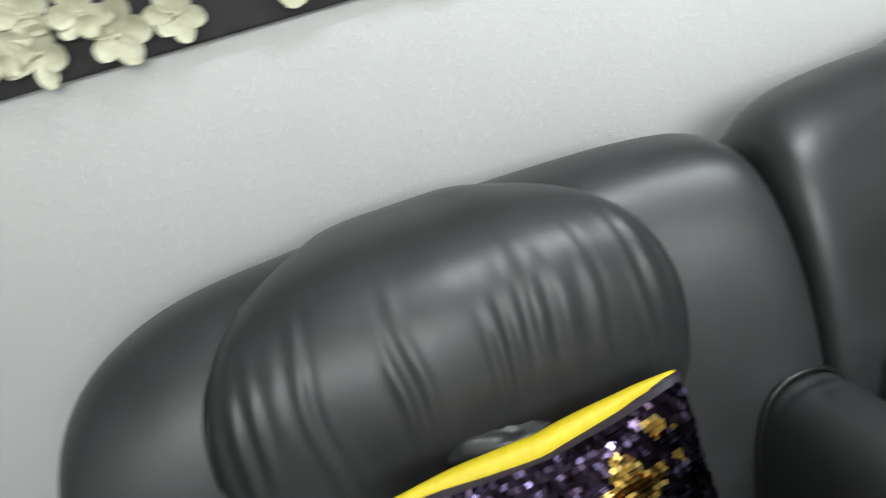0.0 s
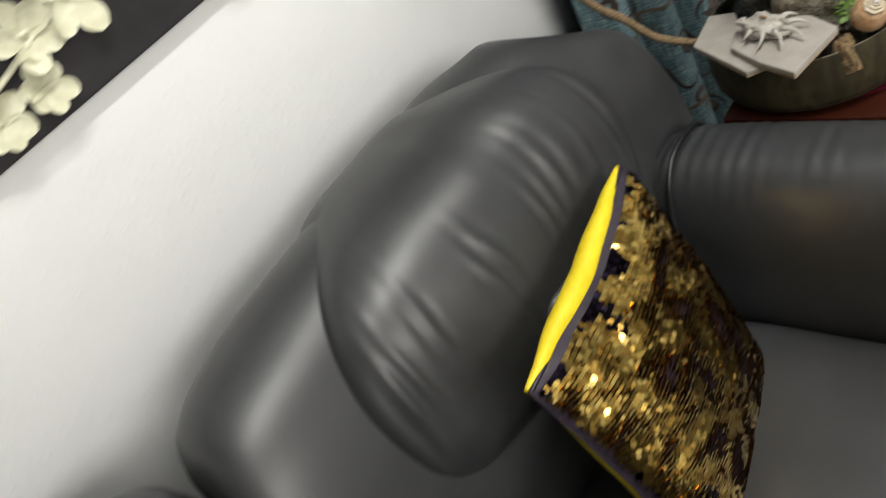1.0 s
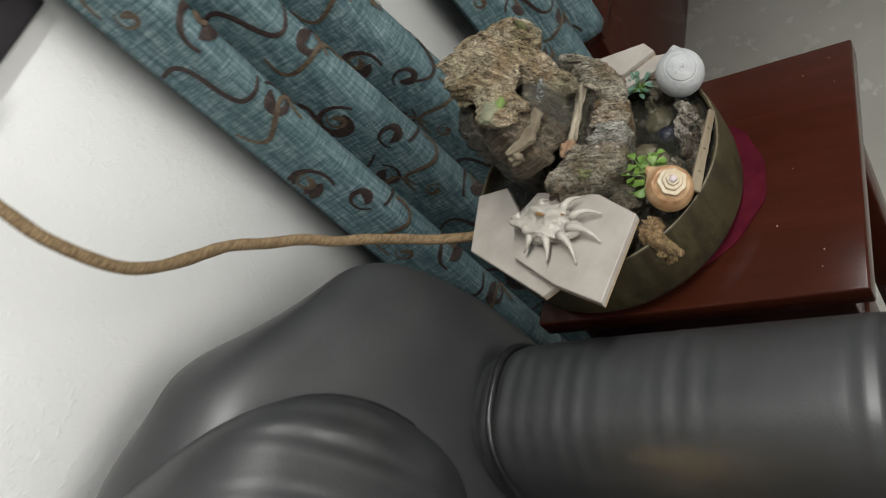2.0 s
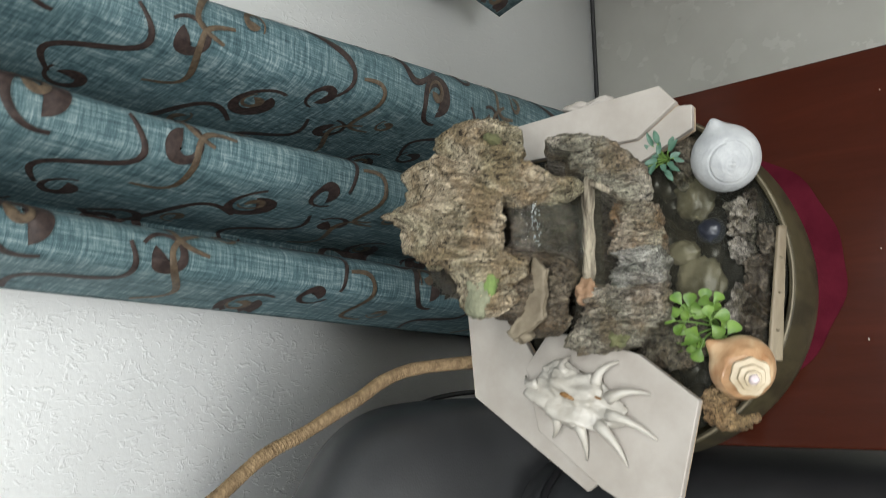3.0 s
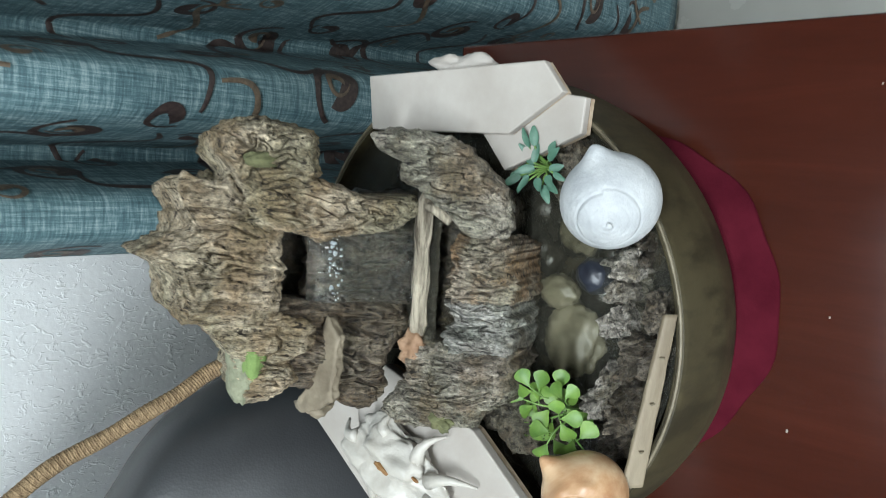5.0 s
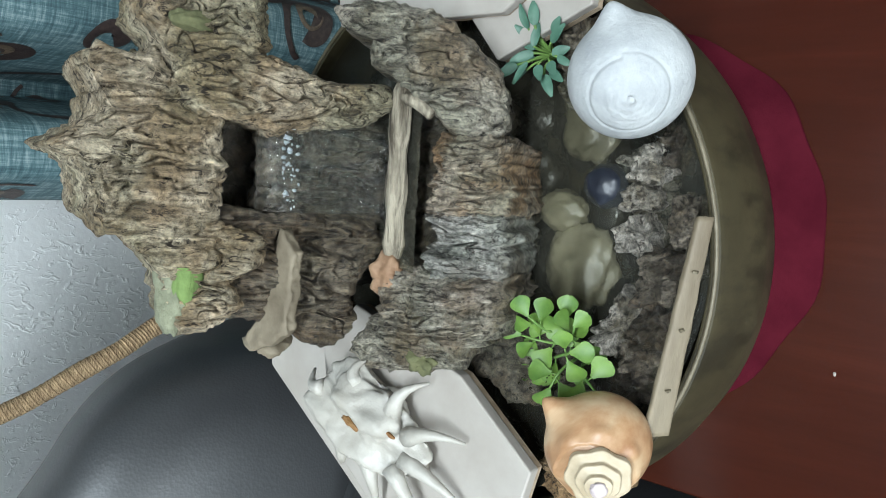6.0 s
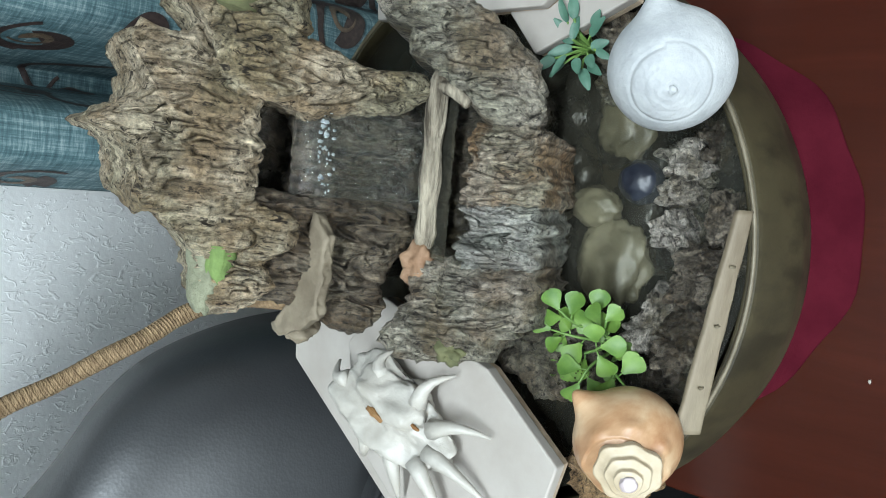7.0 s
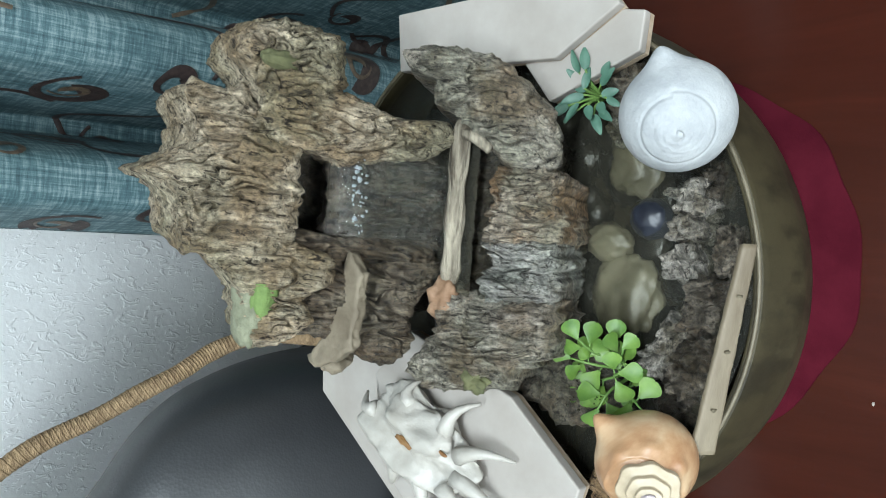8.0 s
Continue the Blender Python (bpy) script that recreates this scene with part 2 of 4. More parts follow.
M_PETAL = simple("cream_petal", (0.50, 0.49, 0.34), (0.68, 0.67, 0.52), 50, 0.6, bump=0.5)
M_YELLOW = simple("yellow_satin_cloth", (0.66, 0.50, 0.012), (0.76, 0.60, 0.02), 120, 0.5, bump=0.3)
M_BACKING = simple("dark_sequin_backing", (0.016, 0.010, 0.020), (0.03, 0.02, 0.034), 120, 0.5)
M_METAL = simple("brushed_steel", (0.4, 0.4, 0.4), (0.5, 0.5, 0.5), 80, 0.3, 1.0)
sq = Mat("gold_sequins", 0.16, 1.0)
geo = sq.n("ShaderNodeNewGeometry")
sq.color(sq.ramp(geo.outputs["Random Per Island"], [(0.0, (0.55, 0.31, 0.07)), (0.5, (0.80, 0.52, 0.13)), (1.0, (0.95, 0.72, 0.25))]))
M_GOLD = sq.m
sd = Mat("black_violet_sequins", 0.18, 1.0)
geo = sd.n("ShaderNodeNewGeometry")
sd.color(sd.ramp(geo.outputs["Random Per Island"], [(0.0, (0.012, 0.008, 0.012)), (0.9, (0.03, 0.022, 0.04)), (1.0, (0.30, 0.26, 0.50))]))
M_VIOLET = sd.m


# ---- mesh helpers ----
def finish(bm, name, mat, smooth=True):
    me = bpy.data.meshes.new(name)
    bm.normal_update()
    bm.to_mesh(me)
    bm.free()
    me.materials.append(mat)
    if smooth:
        me.polygons.foreach_set("use_smooth", [True] * len(me.polygons))
    return me


def part(name, bm, material, parent=None, label="", smooth=True):
    ob = new(name, finish(bm, name, material, smooth))
    if parent:
        ob.parent = parent
    return tagged(ob, label)


def thing(name, label, category, group="", kind=""):
    ob = new(name)
    ob.empty_display_size = 0.02
    return tagged(ob, label, category, group, kind)


def box(bm, x0, x1, y0, y1, z0, z1, bevel=0.0, seg=2):
    r = bmesh.ops.create_cube(bm, size=1.0)
    m = Matrix.Translation(((x0 + x1) / 2, (y0 + y1) / 2, (z0 + z1) / 2)) @ Matrix.Diagonal((x1 - x0, y1 - y0, z1 - z0, 1))
    bmesh.ops.transform(bm, matrix=m, verts=r["verts"])
    if bevel:
        es = {e for v in r["verts"] for e in v.link_edges}
        bmesh.ops.bevel(bm, geom=list(es), offset=bevel, segments=seg, affect="EDGES", profile=0.5)
    return bm


def box_mesh(*a, **k):
    return box(bmesh.new(), *a, **k)


def grid(fn, nu, nv, wrap_u=False, wrap_v=False, bm=None, caps=False):
    bm = bm or bmesh.new()
    vs = [[bm.verts.new(fn(i / (nu if wrap_u else nu - 1), j / (nv if wrap_v else nv - 1))) for j in range(nv)] for i in range(nu)]
    for i in range(nu if wrap_u else nu - 1):
        for j in range(nv if wrap_v else nv - 1):
            a, b = (i + 1) % nu, (j + 1) % nv
            bm.faces.new((vs[i][j], vs[a][j], vs[a][b], vs[i][b]))
    if caps and wrap_v:
        bm.faces.new(list(reversed(vs[0])))
        bm.faces.new(vs[-1])
    bmesh.ops.recalc_face_normals(bm, faces=bm.faces)
    return bm


def spow(v, e):
    return math.copysign(abs(v) ** e, v)


def puff(c, r, ex, ey, nu=64, nv=96, wrinkle=None):
    """A puffy closed body round an x axis: rounded ends, rounded section."""
    def fn(u, v):
        a = -1 + 2 * u
        s = math.sin(a * math.pi / 2)
        e = ex(s) if callable(ex) else ex
        k = max(1e-3, (1 - abs(s) ** e)) ** (1 / e)
        th = v * 2 * math.pi
        dy, dz = spow(math.cos(th), 2 / ey) * k, spow(math.sin(th), 2 / ey) * k
        p = Vector((c[0] + r[0] * s, c[1] + r[1] * dy, c[2] + r[2] * dz))
        return p + wrinkle(s, th, dy, dz) if wrinkle else p
    return grid(fn, nu, nv, wrap_v=True, caps=True)


def tube(points, radius, n=10, bm=None, closed=False, wobble=None):
    bm = bm or bmesh.new()
    pts = [Vector(p) for p in points]
    rings, up = [], Vector((0.13, 0.21, 0.97))
    for i, p in enumerate(pts):
        a, b = (pts[i - 1], pts[(i + 1) % len(pts)]) if closed else (pts[max(0, i - 1)], pts[min(len(pts) - 1, i + 1)])
        d = (b - a).normalized()
        x = d.cross(up).normalized()
        y = x.cross(d)
        up = y
        r = radius(i / (len(pts) - 1)) if callable(radius) else radius
        if wobble:
            r *= wobble(i)
        rings.append([bm.verts.new(p + (x * math.cos(t) + y * math.sin(t)) * r) for t in (2 * math.pi * k / n for k in range(n))])
    m = len(rings)
    for i in range(m if closed else m - 1):
        for k in range(n):
            bm.faces.new((rings[i][k], rings[i][(k + 1) % n], rings[(i + 1) % m][(k + 1) % n], rings[(i + 1) % m][k]))
    if not closed:
        bm.faces.new(list(reversed(rings[0])))
        bm.faces.new(rings[-1])
    bmesh.ops.recalc_face_normals(bm, faces=bm.faces)
    return bm


def spline(points, n):
    """Catmull-Rom through the points."""
    P = [Vector(p) for p in points]
    P = [P[0] * 2 - P[1]] + P + [P[-1] * 2 - P[-2]]
    out = []
    for i in range(n):
        s = i / (n - 1) * (len(P) - 3)
        k = min(int(s), len(P) - 4)
        t = s - k
        a, b, c_, d = P[k:k + 4]
        out.append(0.5 * ((2 * b) + (c_ - a) * t + (2 * a - 5 * b + 4 * c_ - d) * t * t + (3 * b - a - 3 * c_ + d) * t ** 3))
    return out


def slab(outline, z, thick, tilt=(0, 0), bevel=0.001):
    """A flat broken tile of that outline; tilt: rise per metre along x and y."""
    bm = bmesh.new()
    cx, cy = sum(p[0] for p in outline) / len(outline), sum(p[1] for p in outline) / len(outline)
    def at(p, h):
        return (p[0], p[1], z + h + (p[0] - cx) * tilt[0] + (p[1] - cy) * tilt[1])
    lo = [bm.verts.new(at(p, 0)) for p in outline]
    hi = [bm.verts.new(at(p, thick)) for p in outline]
    n = len(outline)
    bm.faces.new(lo)
    bm.faces.new(hi)
    for i in range(n):
        bm.faces.new((lo[i], lo[(i + 1) % n], hi[(i + 1) % n], hi[i]))
    bmesh.ops.recalc_face_normals(bm, faces=bm.faces)
    if bevel:
        bmesh.ops.bevel(bm, geom=list(bm.edges), offset=bevel, segments=2, affect="EDGES", profile=0.5)
    return bm


def lump(center, r, seed, amp=0.25, sub=4, freq=1.6):
    bm = bmesh.new()
    bmesh.ops.create_icosphere(bm, subdivisions=sub, radius=1.0)
    off = Vector((seed * 7.3, seed * 3.1, seed * 5.7))
    for v in bm.verts:
        d = v.co.normalized()
        k = 1 + amp * noise.noise(d * freq + off) * 1.6 + amp * 0.5 * noise.noise(d * freq * 3 + off) + amp * 0.22 * noise.noise(d * freq * 8 + off)
        v.co = Vector(center) + Vector((d.x * r[0], d.y * r[1], d.z * r[2])) * k
    return bm


def merge(bm, other):
    me = bpy.data.meshes.new("joined_piece")
    other.to_mesh(me)
    other.free()
    bm.from_mesh(me)
    bpy.data.meshes.remove(me)
    return bm


# ---- the room ----
part("wall_back", box_mesh(-2.8, 2.6, 0.0, 0.12, 0, 2.7), M_WALL, label="white textured plaster wall behind the sofas")
tagged(bpy.data.objects["wall_back"], category="wall", kind="structure")
tagged(part("wall_left", box_mesh(-2.92, -2.8, -3.52, 0.12, 0, 2.7), M_WALL, label="white plaster side wall"), category="wall", kind="structure")
tagged(part("wall_right", box_mesh(2.6, 2.72, -3.52, 0.12, 0, 2.7), M_WALL, label="white plaster side wall by the cabinet"), category="wall", kind="structure")
wall = bmesh.new()
box(wall, -2.8, -2.05, -3.52, -3.4, 0, 2.7)
box(wall, 0.15, 2.6, -3.52, -3.4, 0, 2.7)
box(wall, -2.05, 0.15, -3.52, -3.4, 0, 1.05)
box(wall, -2.05, 0.15, -3.52, -3.4, 2.45, 2.7)
tagged(part("wall_window", wall, M_WALL, label="white plaster wall with a window opening"), category="wall", kind="structure")
tagged(part("floor", box_mesh(-2.92, 2.72, -3.52, 0.12, -0.1, 0.0), M_FLOOR, label="smooth beige tiled floor"), category="floor", kind="structure")
tagged(part("ceiling", box_mesh(-2.92, 2.72, -3.52, 0.12, 2.7, 2.8), M_CEIL, label="plain white ceiling"), category="ceiling", kind="structure")

tagged(part("trim", box_mesh(0.30, 2.58, -0.006, -0.0005, 0.0005, 0.007), M_DARK, label="thin dark joint where floor meets wall"), category="trim", kind="structure")

# ---- charcoal panel with cream blossoms ----
panel = thing("floral_wall_panel", "charcoal wall panel with raised cream blossoms on white plaster", "wall panel")
part("board", box_mesh(-2.3, 0.20, -0.016, -0.0005, 1.168, 1.80, 0.003), M_PANEL, panel)


def petal(length, width, curl):
    def fn(u, v):
        a = v * 2 - 1
        wd = width * math.sin(math.pi * (0.08 + 0.88 * u ** 1.5)) ** 0.6
        return Vector((u * length, a * wd * 0.5, curl * u * u * length + 0.18 * wd * a * a))
    return grid(fn, 8, 6)


def blossom(x, z, size, seed, n=5):
    rnd = random.Random(seed)
    bm = bmesh.new()
    for k in range(n):
        p = petal(size * rnd.uniform(0.85, 1.15), size * rnd.uniform(0.62, 0.8), rnd.uniform(0.12, 0.35))
        a = 2 * math.pi * k / n + rnd.uniform(-0.2, 0.2) + seed
        m = Matrix.Translation((x, -0.019, z)) @ Matrix.Rotation(radians(90), 4, "X") @ Matrix.Rotation(a, 4, "Z") @ Matrix.Rotation(-0.15, 4, "Y")
        bmesh.ops.transform(p, matrix=m, verts=p.verts)
        merge(bm, p)
    for s in range(4):
        merge(bm, lump((x + rnd.uniform(-1, 1) * size * 0.1, -0.022, z + rnd.uniform(-1, 1) * size * 0.1), (size * 0.08,) * 3, seed + s, 0.1, 1))
    return bm


BLOSSOMS = [(-1.276, 1.200, 0.026), (-1.310, 1.208, 0.024), (-1.275, 1.236, 0.024), (-1.226, 1.224, 0.024), (-1.203, 1.198, 0.027), (-1.143, 1.201, 0.022), (-1.019, 1.216, 0.034),
            (-0.906, 1.206, 0.02), (-0.862, 1.212, 0.032), (-0.796, 1.203, 0.022), (-0.92, 1.22, 0.028), (-0.463, 1.200, 0.021), (-0.447, 1.240, 0.028),
            (-0.512, 1.200, 0.023), (-0.395, 1.246, 0.028), (-0.156, 1.212, 0.026), (-0.222, 1.212, 0.026), (-0.056, 1.236, 0.028), (-0.144, 1.206, 0.023),
            (0.069, 1.210, 0.028), (0.13, 1.27, 0.028), (-0.68, 1.29, 0.033), (-0.29, 1.285, 0.033), (-1.12, 1.32, 0.038), (-0.01, 1.30, 0.032)]
for k, (x, z, s) in enumerate(BLOSSOMS):
    part("blossom", blossom(x, z, s * 1.3, k + 1, 5 + k % 2), M_PETAL, panel)
for k, pts in enumerate([[(-1.42, 1.24), (-1.30, 1.25), (-1.21, 1.27), (-1.12, 1.32), (-1.02, 1.29)], [(-1.02, 1.29), (-0.95, 1.25), (-0.86, 1.22), (-0.79, 1.21)],
                         [(-0.54, 1.21), (-0.46, 1.23), (-0.40, 1.25), (-0.29, 1.285)], [(-0.29, 1.285), (-0.22, 1.24), (-0.14, 1.22), (-0.06, 1.24), (0.07, 1.22)]]):
    part("twig", tube([(p.x, -0.019, p.y) for p in spline([(a, b, 0) for a, b in pts], 24)], 0.0035, 6), M_PETAL, panel)

# ---- sofas ----
def sofa_unit(xl, xr, pad_c, pad_r, arms, seat, ends, shoulder, label):
    s = thing("armchair_sofa", label, "sofa", "black sofas along the wall")
    xc, hw = (xl + xr) / 2, (xr - xl) / 2
    crown = 0.309 if shoulder else 0.305

    def shell_wr(sx, th, dy, dz):
        # the shoulder beside the table falls away towards the wall and its end
        t = min(1.0, max(0.0, (sx - 0.42) / 0.42)) if shoulder else 0.0
        t = t * t * (3 - 2 * t)
        fall = -t * max(0.0, dz) * (0.030 + 0.78 * (0.055 + 0.122 * dy))
        rear = min(1.0, max(0.0, (sx - 0.20) / 0.40)) if shoulder else 0.0
        fall -= 0.055 * rear * rear * (3 - 2 * rear) * max(0.0, dy) * max(0.0, dz) * 2
        return Vector((-0.020 * t * (dy + 1) / 2, 0.015 * max(0, dz) - (0.022 if shoulder and sx > 0 else 0.045) * abs(sx) ** 2.2,
                       fall + 0.004 * noise.noise(Vector((sx * 3, dy * 2, dz * 2)))))
    back = part("backrest_shell", puff((xc, -0.145, 0.66), (hw, 0.122, crown), lambda q: ends[q > 0], 2.3, 140, 96, shell_wr), M_LEATHER, s)
    # piping over the crown of the shell
    pipe = []
    for k in range(97):
        a = -1 + 2 * k / 96
        sx = math.sin(a * math.pi / 2) * 0.999
        kk = max(1e-3, (1 - abs(sx) ** ends[sx > 0])) ** (1 / ends[sx > 0])
        a_ = 1.0
        dy, dz = spow(math.cos(a_), 2 / 2.3), spow(math.sin(a_), 2 / 2.3)
        drop = shell_wr(sx, 0, dy, dz)
        pipe.append((xc + hw * sx, -0.145 + 0.122 * dy * kk + drop.y, 0.66 + crown * dz * kk + drop.z))
    part("piping", tube(pipe, 0.0026, 8), M_PIPING, s)

    def pad_taper(sx, dy):
        # the pad is broad in front and narrows over the crown
        return -pad_r * sx * 0.34 * min(1.25, (1 + dy)) ** 1.5

    def pad_wr(sx, th, dy, dz):
        front = max(0.0, -dy)
        zone = math.exp(-((dz - 0.34) / 0.40) ** 2) * front
        fine = noise.noise(Vector((sx * 7, 3.3, dz * 1.4)))
        rib = math.sin(sx * 68 + 3.0 * noise.noise(Vector((sx * 4, dz * 2, 1.7)))) * max(0, 0.10 + fine) * 0.0050
        broad = 0.006 * noise.noise(Vector((sx * 3.0, dz * 1.2, 8.1)))
        return Vector((pad_taper(sx, dy), -(rib * zone + broad) * 0.9, (rib * zone + broad) * 0.4))
    part("headrest_pad", puff((pad_c, -0.158, 0.817), (pad_r, 0.140, 0.161), 4.2, 2.4, 200, 110, pad_wr), M_LEATHER, s)
    for sx in (-0.955, 0.955):
        kk = (1 - abs(sx) ** 4.2) ** (1 / 4.2)
        seam = []
        for k in range(80):
            t = 2 * math.pi * k / 80
            dy, dz = spow(math.cos(t), 2 / 2.4) * kk, spow(math.sin(t), 2 / 2.4) * kk
            seam.append((pad_c + pad_r * sx + pad_taper(sx, dy), -0.158 + 0.142 * dy, 0.817 + 0.163 * dz))
        part("pad_seam", tube(seam, 0.0042, 6, closed=True), M_PIPING, s)
    part("lumbar_pad", puff((pad_c, -0.165, 0.635), (pad_r * 0.98, 0.100, 0.12), 4, 2.6, 60, 60,
                            lambda sx, th, dy, dz: Vector((0, -0.006 * noise.noise(Vector((sx * 6, dz * 2, 2))), 0))), M_LEATHER, s)
    part("gathered_tuck", lump((pad_c + 0.004, -0.296, 0.786), (0.050, 0.020, 0.024), 4, 0.25, 4, 1.1), M_LEATHER, s)
    for ax, ah, at_ in arms:
        def arm(u, v, ax=ax, ah=ah, at_=at_):
            e = -1 + 2 * u
            q = max(1e-3, 1 - abs(e) ** 8) ** (1 / 8)
            th = v * 2 * math.pi
            y = -0.555 + 0.315 * e
            dx, dz = spow(math.cos(th), 2 / 2.8), spow(math.sin(th), 2 / 2.8)
            wr = math.sin(y * 330 + 2.0 * noise.noise(Vector((y * 20, v * 3, ax)))) * max(0, 0.25 + noise.noise(Vector((y * 14, ax * 5, 0.4)))) * 0.0032 * max(0, math.sin(th))
            return Vector((ax + ah * dx * q, y, at_ - 0.165 + (0.165 + wr) * dz * q))
        a = part("armrest", grid(arm, 140, 64, wrap_v=True, caps=True), M_LEATHER, s)
        part("arm_piping", tube([(ax + ah * 0.985 * spow(math.cos(t), 2 / 2.8), -0.292, at_ - 0.165 + 0.164 * spow(math.sin(t), 2 / 2.8))
                                 for t in (2 * math.pi * k / 60 for k in range(60))], 0.0035, 6, closed=True), M_PIPING, a)
        part("arm_panel", box_mesh(ax - ah + 0.012, ax + ah - 0.012, -0.85, -0.20, 0.05, at_ - 0.20, 0.012), M_LEATHER, s)
    part("seat_cushion", puff(((seat[0] + seat[1]) / 2, -0.55, 0.463), ((seat[1] - seat[0]) / 2, 0.31, 0.085), 8, 5, 60, 70,
                              lambda sx, th, dy, dz: Vector((0, 0, 0.01 * (1 - sx * sx) * max(0, dz) + 0.004 * noise.noise(Vector((sx * 3, dy * 3, 1)))))), M_LEATHER, s)
    part("base", box_mesh(xl + 0.075, xr - 0.075, -0.82, -0.05, 0.06, 0.385, 0.01), M_DARK, s)
    for fx in (xl + 0.11, xr - 0.11):
        for fy in (-0.78, -0.09):
            part("foot", box_mesh(fx - 0.025, fx + 0.025, fy - 0.025, fy + 0.025, 0.0, 0.065, 0.004), M_DARK, s)
    return s


sofa_unit(-0.646, 0.112, -0.297, 0.256, [(-0.545, 0.064, 0.728), (-0.016, 0.080, 0.758)], (-0.478, -0.100), (11, 4.5), True,
          "black leather armchair sofa with wrinkled headrest pad, beside the table")
sofa_unit(-1.392, -0.650, -1.008, 0.256, [(-1.335, 0.076, 0.735), (-0.686, 0.064, 0.728)], (-1.255, -0.755), (4.0, 11), False,
          "black leather armchair sofa with wrinkled headrest pad, standing against another")


# ---- sequin cushions ----
def cushion(label, flipped):
    s = thing("sequin_cushion", label, "cushion", "sequin cushions on the sofas")
    W, H = 0.138, 0.158
    def surf(a, b, side):
        edge = (1 - abs(a) ** 2.4) * (1 - abs(b) ** 2.4)
        pin = 1 - 0.07 * (1 - abs(a)) * abs(b) ** 2 - 0.0
        pin2 = 1 - 0.07 * (1 - abs(b)) * abs(a) ** 2
        t = 0.045 * max(0, edge) ** 0.55
        return Vector((a * W * pin2, -side * (t + 0.004) + 0.003 * noise.noise(Vector((a * 3, b * 3, side))), b * H * pin))
    front = part("sequin_face", grid(lambda u, v: surf(u * 2 - 1, v * 2 - 1, 1), 40, 40), M_BACKING, s, "black backing under flip sequins")
    part("yellow_back", grid(lambda u, v: surf(u * 2 - 1, v * 2 - 1, -1), 40, 40), M_YELLOW, s, "plain bright yellow satin back")
    rim = [surf(math.cos(t) * min(1 / max(abs(math.cos(t)), 1e-6), 1 / max(abs(math.sin(t)), 1e-6)),
                math.sin(t) * min(1 / max(abs(math.cos(t)), 1e-6), 1 / max(abs(math.sin(t)), 1e-6)), 0) for t in (2 * math.pi * k / 120 for k in range(120))]
    part("edge_cord", tube(rim, 0.0022, 8, closed=True), M_BACKING, s)
    band = [surf(1 - 2 * k / 40, 1.0, 0) + Vector((0, 0.004, 0.001)) for k in range(41)]
    part("yellow_band", tube(band, lambda t: 0.002 + 0.0105 * math.sin(math.pi * t) ** 0.8, 10), M_YELLOW, s, "bright yellow satin edge band")
    rnd = random.Random(5)
    gold, dark = ([], []), ([], [])
    step = 0.0047
    ni, nj = int(2 * W / step), int(2 * H / step)
    for j in range(nj):
        for i in range(ni):
            a = -0.985 + 1.97 * (i + 0.5 * (j % 2)) / ni
            b = -0.985 + 1.97 * j / nj
            p = surf(a, b, 1) + Vector((0, -0.0012, 0))
            e = 0.01
            nrm = (surf(a + e, b, 1) - surf(a - e, b, 1)).cross(surf(a, b + e, 1) - surf(a, b - e, 1)).normalized()
            f = noise.noise(Vector((a * 2.1, b * 2.1, 4.2))) + 0.5 * noise.noise(Vector((a * 5, b * 5, 1.2))) + flipped - 0.9 * max(abs(a), abs(b)) ** 9 - 0.30 * (b > 0.72)
            vs, fs = gold if f > rnd.uniform(-0.12, 0.12) else dark
            fold = 0.5 * noise.noise(Vector((a * 4, b * 7, 9)))
            q = Euler((rnd.gauss(0.14, 0.10) + fold, rnd.gauss(0, 0.10), rnd.gauss(0, 0.24)))
            t1 = Vector((1, 0, 0)) - nrm * nrm.x
            t1.normalize()
            m = Matrix((t1, nrm.cross(t1), nrm)).transposed() @ q.to_matrix()
            k0 = len(vs)
            for h in range(7):
                g = 2 * math.pi * h / 7
                vs.append(p + m @ Vector((math.cos(g) * 0.0038, math.sin(g) * 0.0038, 0)))
            fs.append(tuple(range(k0, k0 + 7)))
    for nm, (vs, fs), mt, lb in (("gold_sequin_layer", gold, M_GOLD, "shiny gold sequins"), ("dark_sequin_layer", dark, M_VIOLET, "black violet sequins along the edges")):
        me = bpy.data.meshes.new(nm)
        me.from_pydata([tuple(v) for v in vs], [], fs)
        me.materials.append(mt)
        ob = new(nm, me)
        ob.parent = s
        tagged(ob, lb, kind="stuff")
    return s


pil = cushion("square gold sequin cushion with yellow satin back, propped on a sofa", 0.80)
pil.matrix_world = pose(-0.306, -0.385, 0.706, -13, 1, 11)
cushion("black and gold sequin cushion with yellow satin edge on a sofa", 0.10).matrix_world = pose(-0.980, -0.405, 0.676, -20, 2, 6)

# ---- curtains ----
def fold_y(x, z):
    """Depth of the main curtain's folds, from its left edge to its right one."""
    u = x
    y = -0.055
    for c0, wd, h in ((0.125, 0.105, 0.070), (0.44, 0.12, 0.078), (0.82, 0.16, 0.082)):
        y -= h * math.exp(-((u - c0) / wd) ** 4)
    for c0, wd, h in ((0.270, 0.042, 0.060), (0.625, 0.060, 0.055)):
        y += h * math.exp(-((u - c0) / wd) ** 2)
    return min(-0.014, y + 0.006 * noise.noise(Vector((u * 3, z * 2.4, 3.0))))


def curtain_point(u, z, left, right, flare, drift=0.0):
    x = left + (right - left) * u
    k = max(0.0, 1.0 - z) * flare
    return Vector((x + k * u + drift * (1 - z), fold_y(u, z), z))


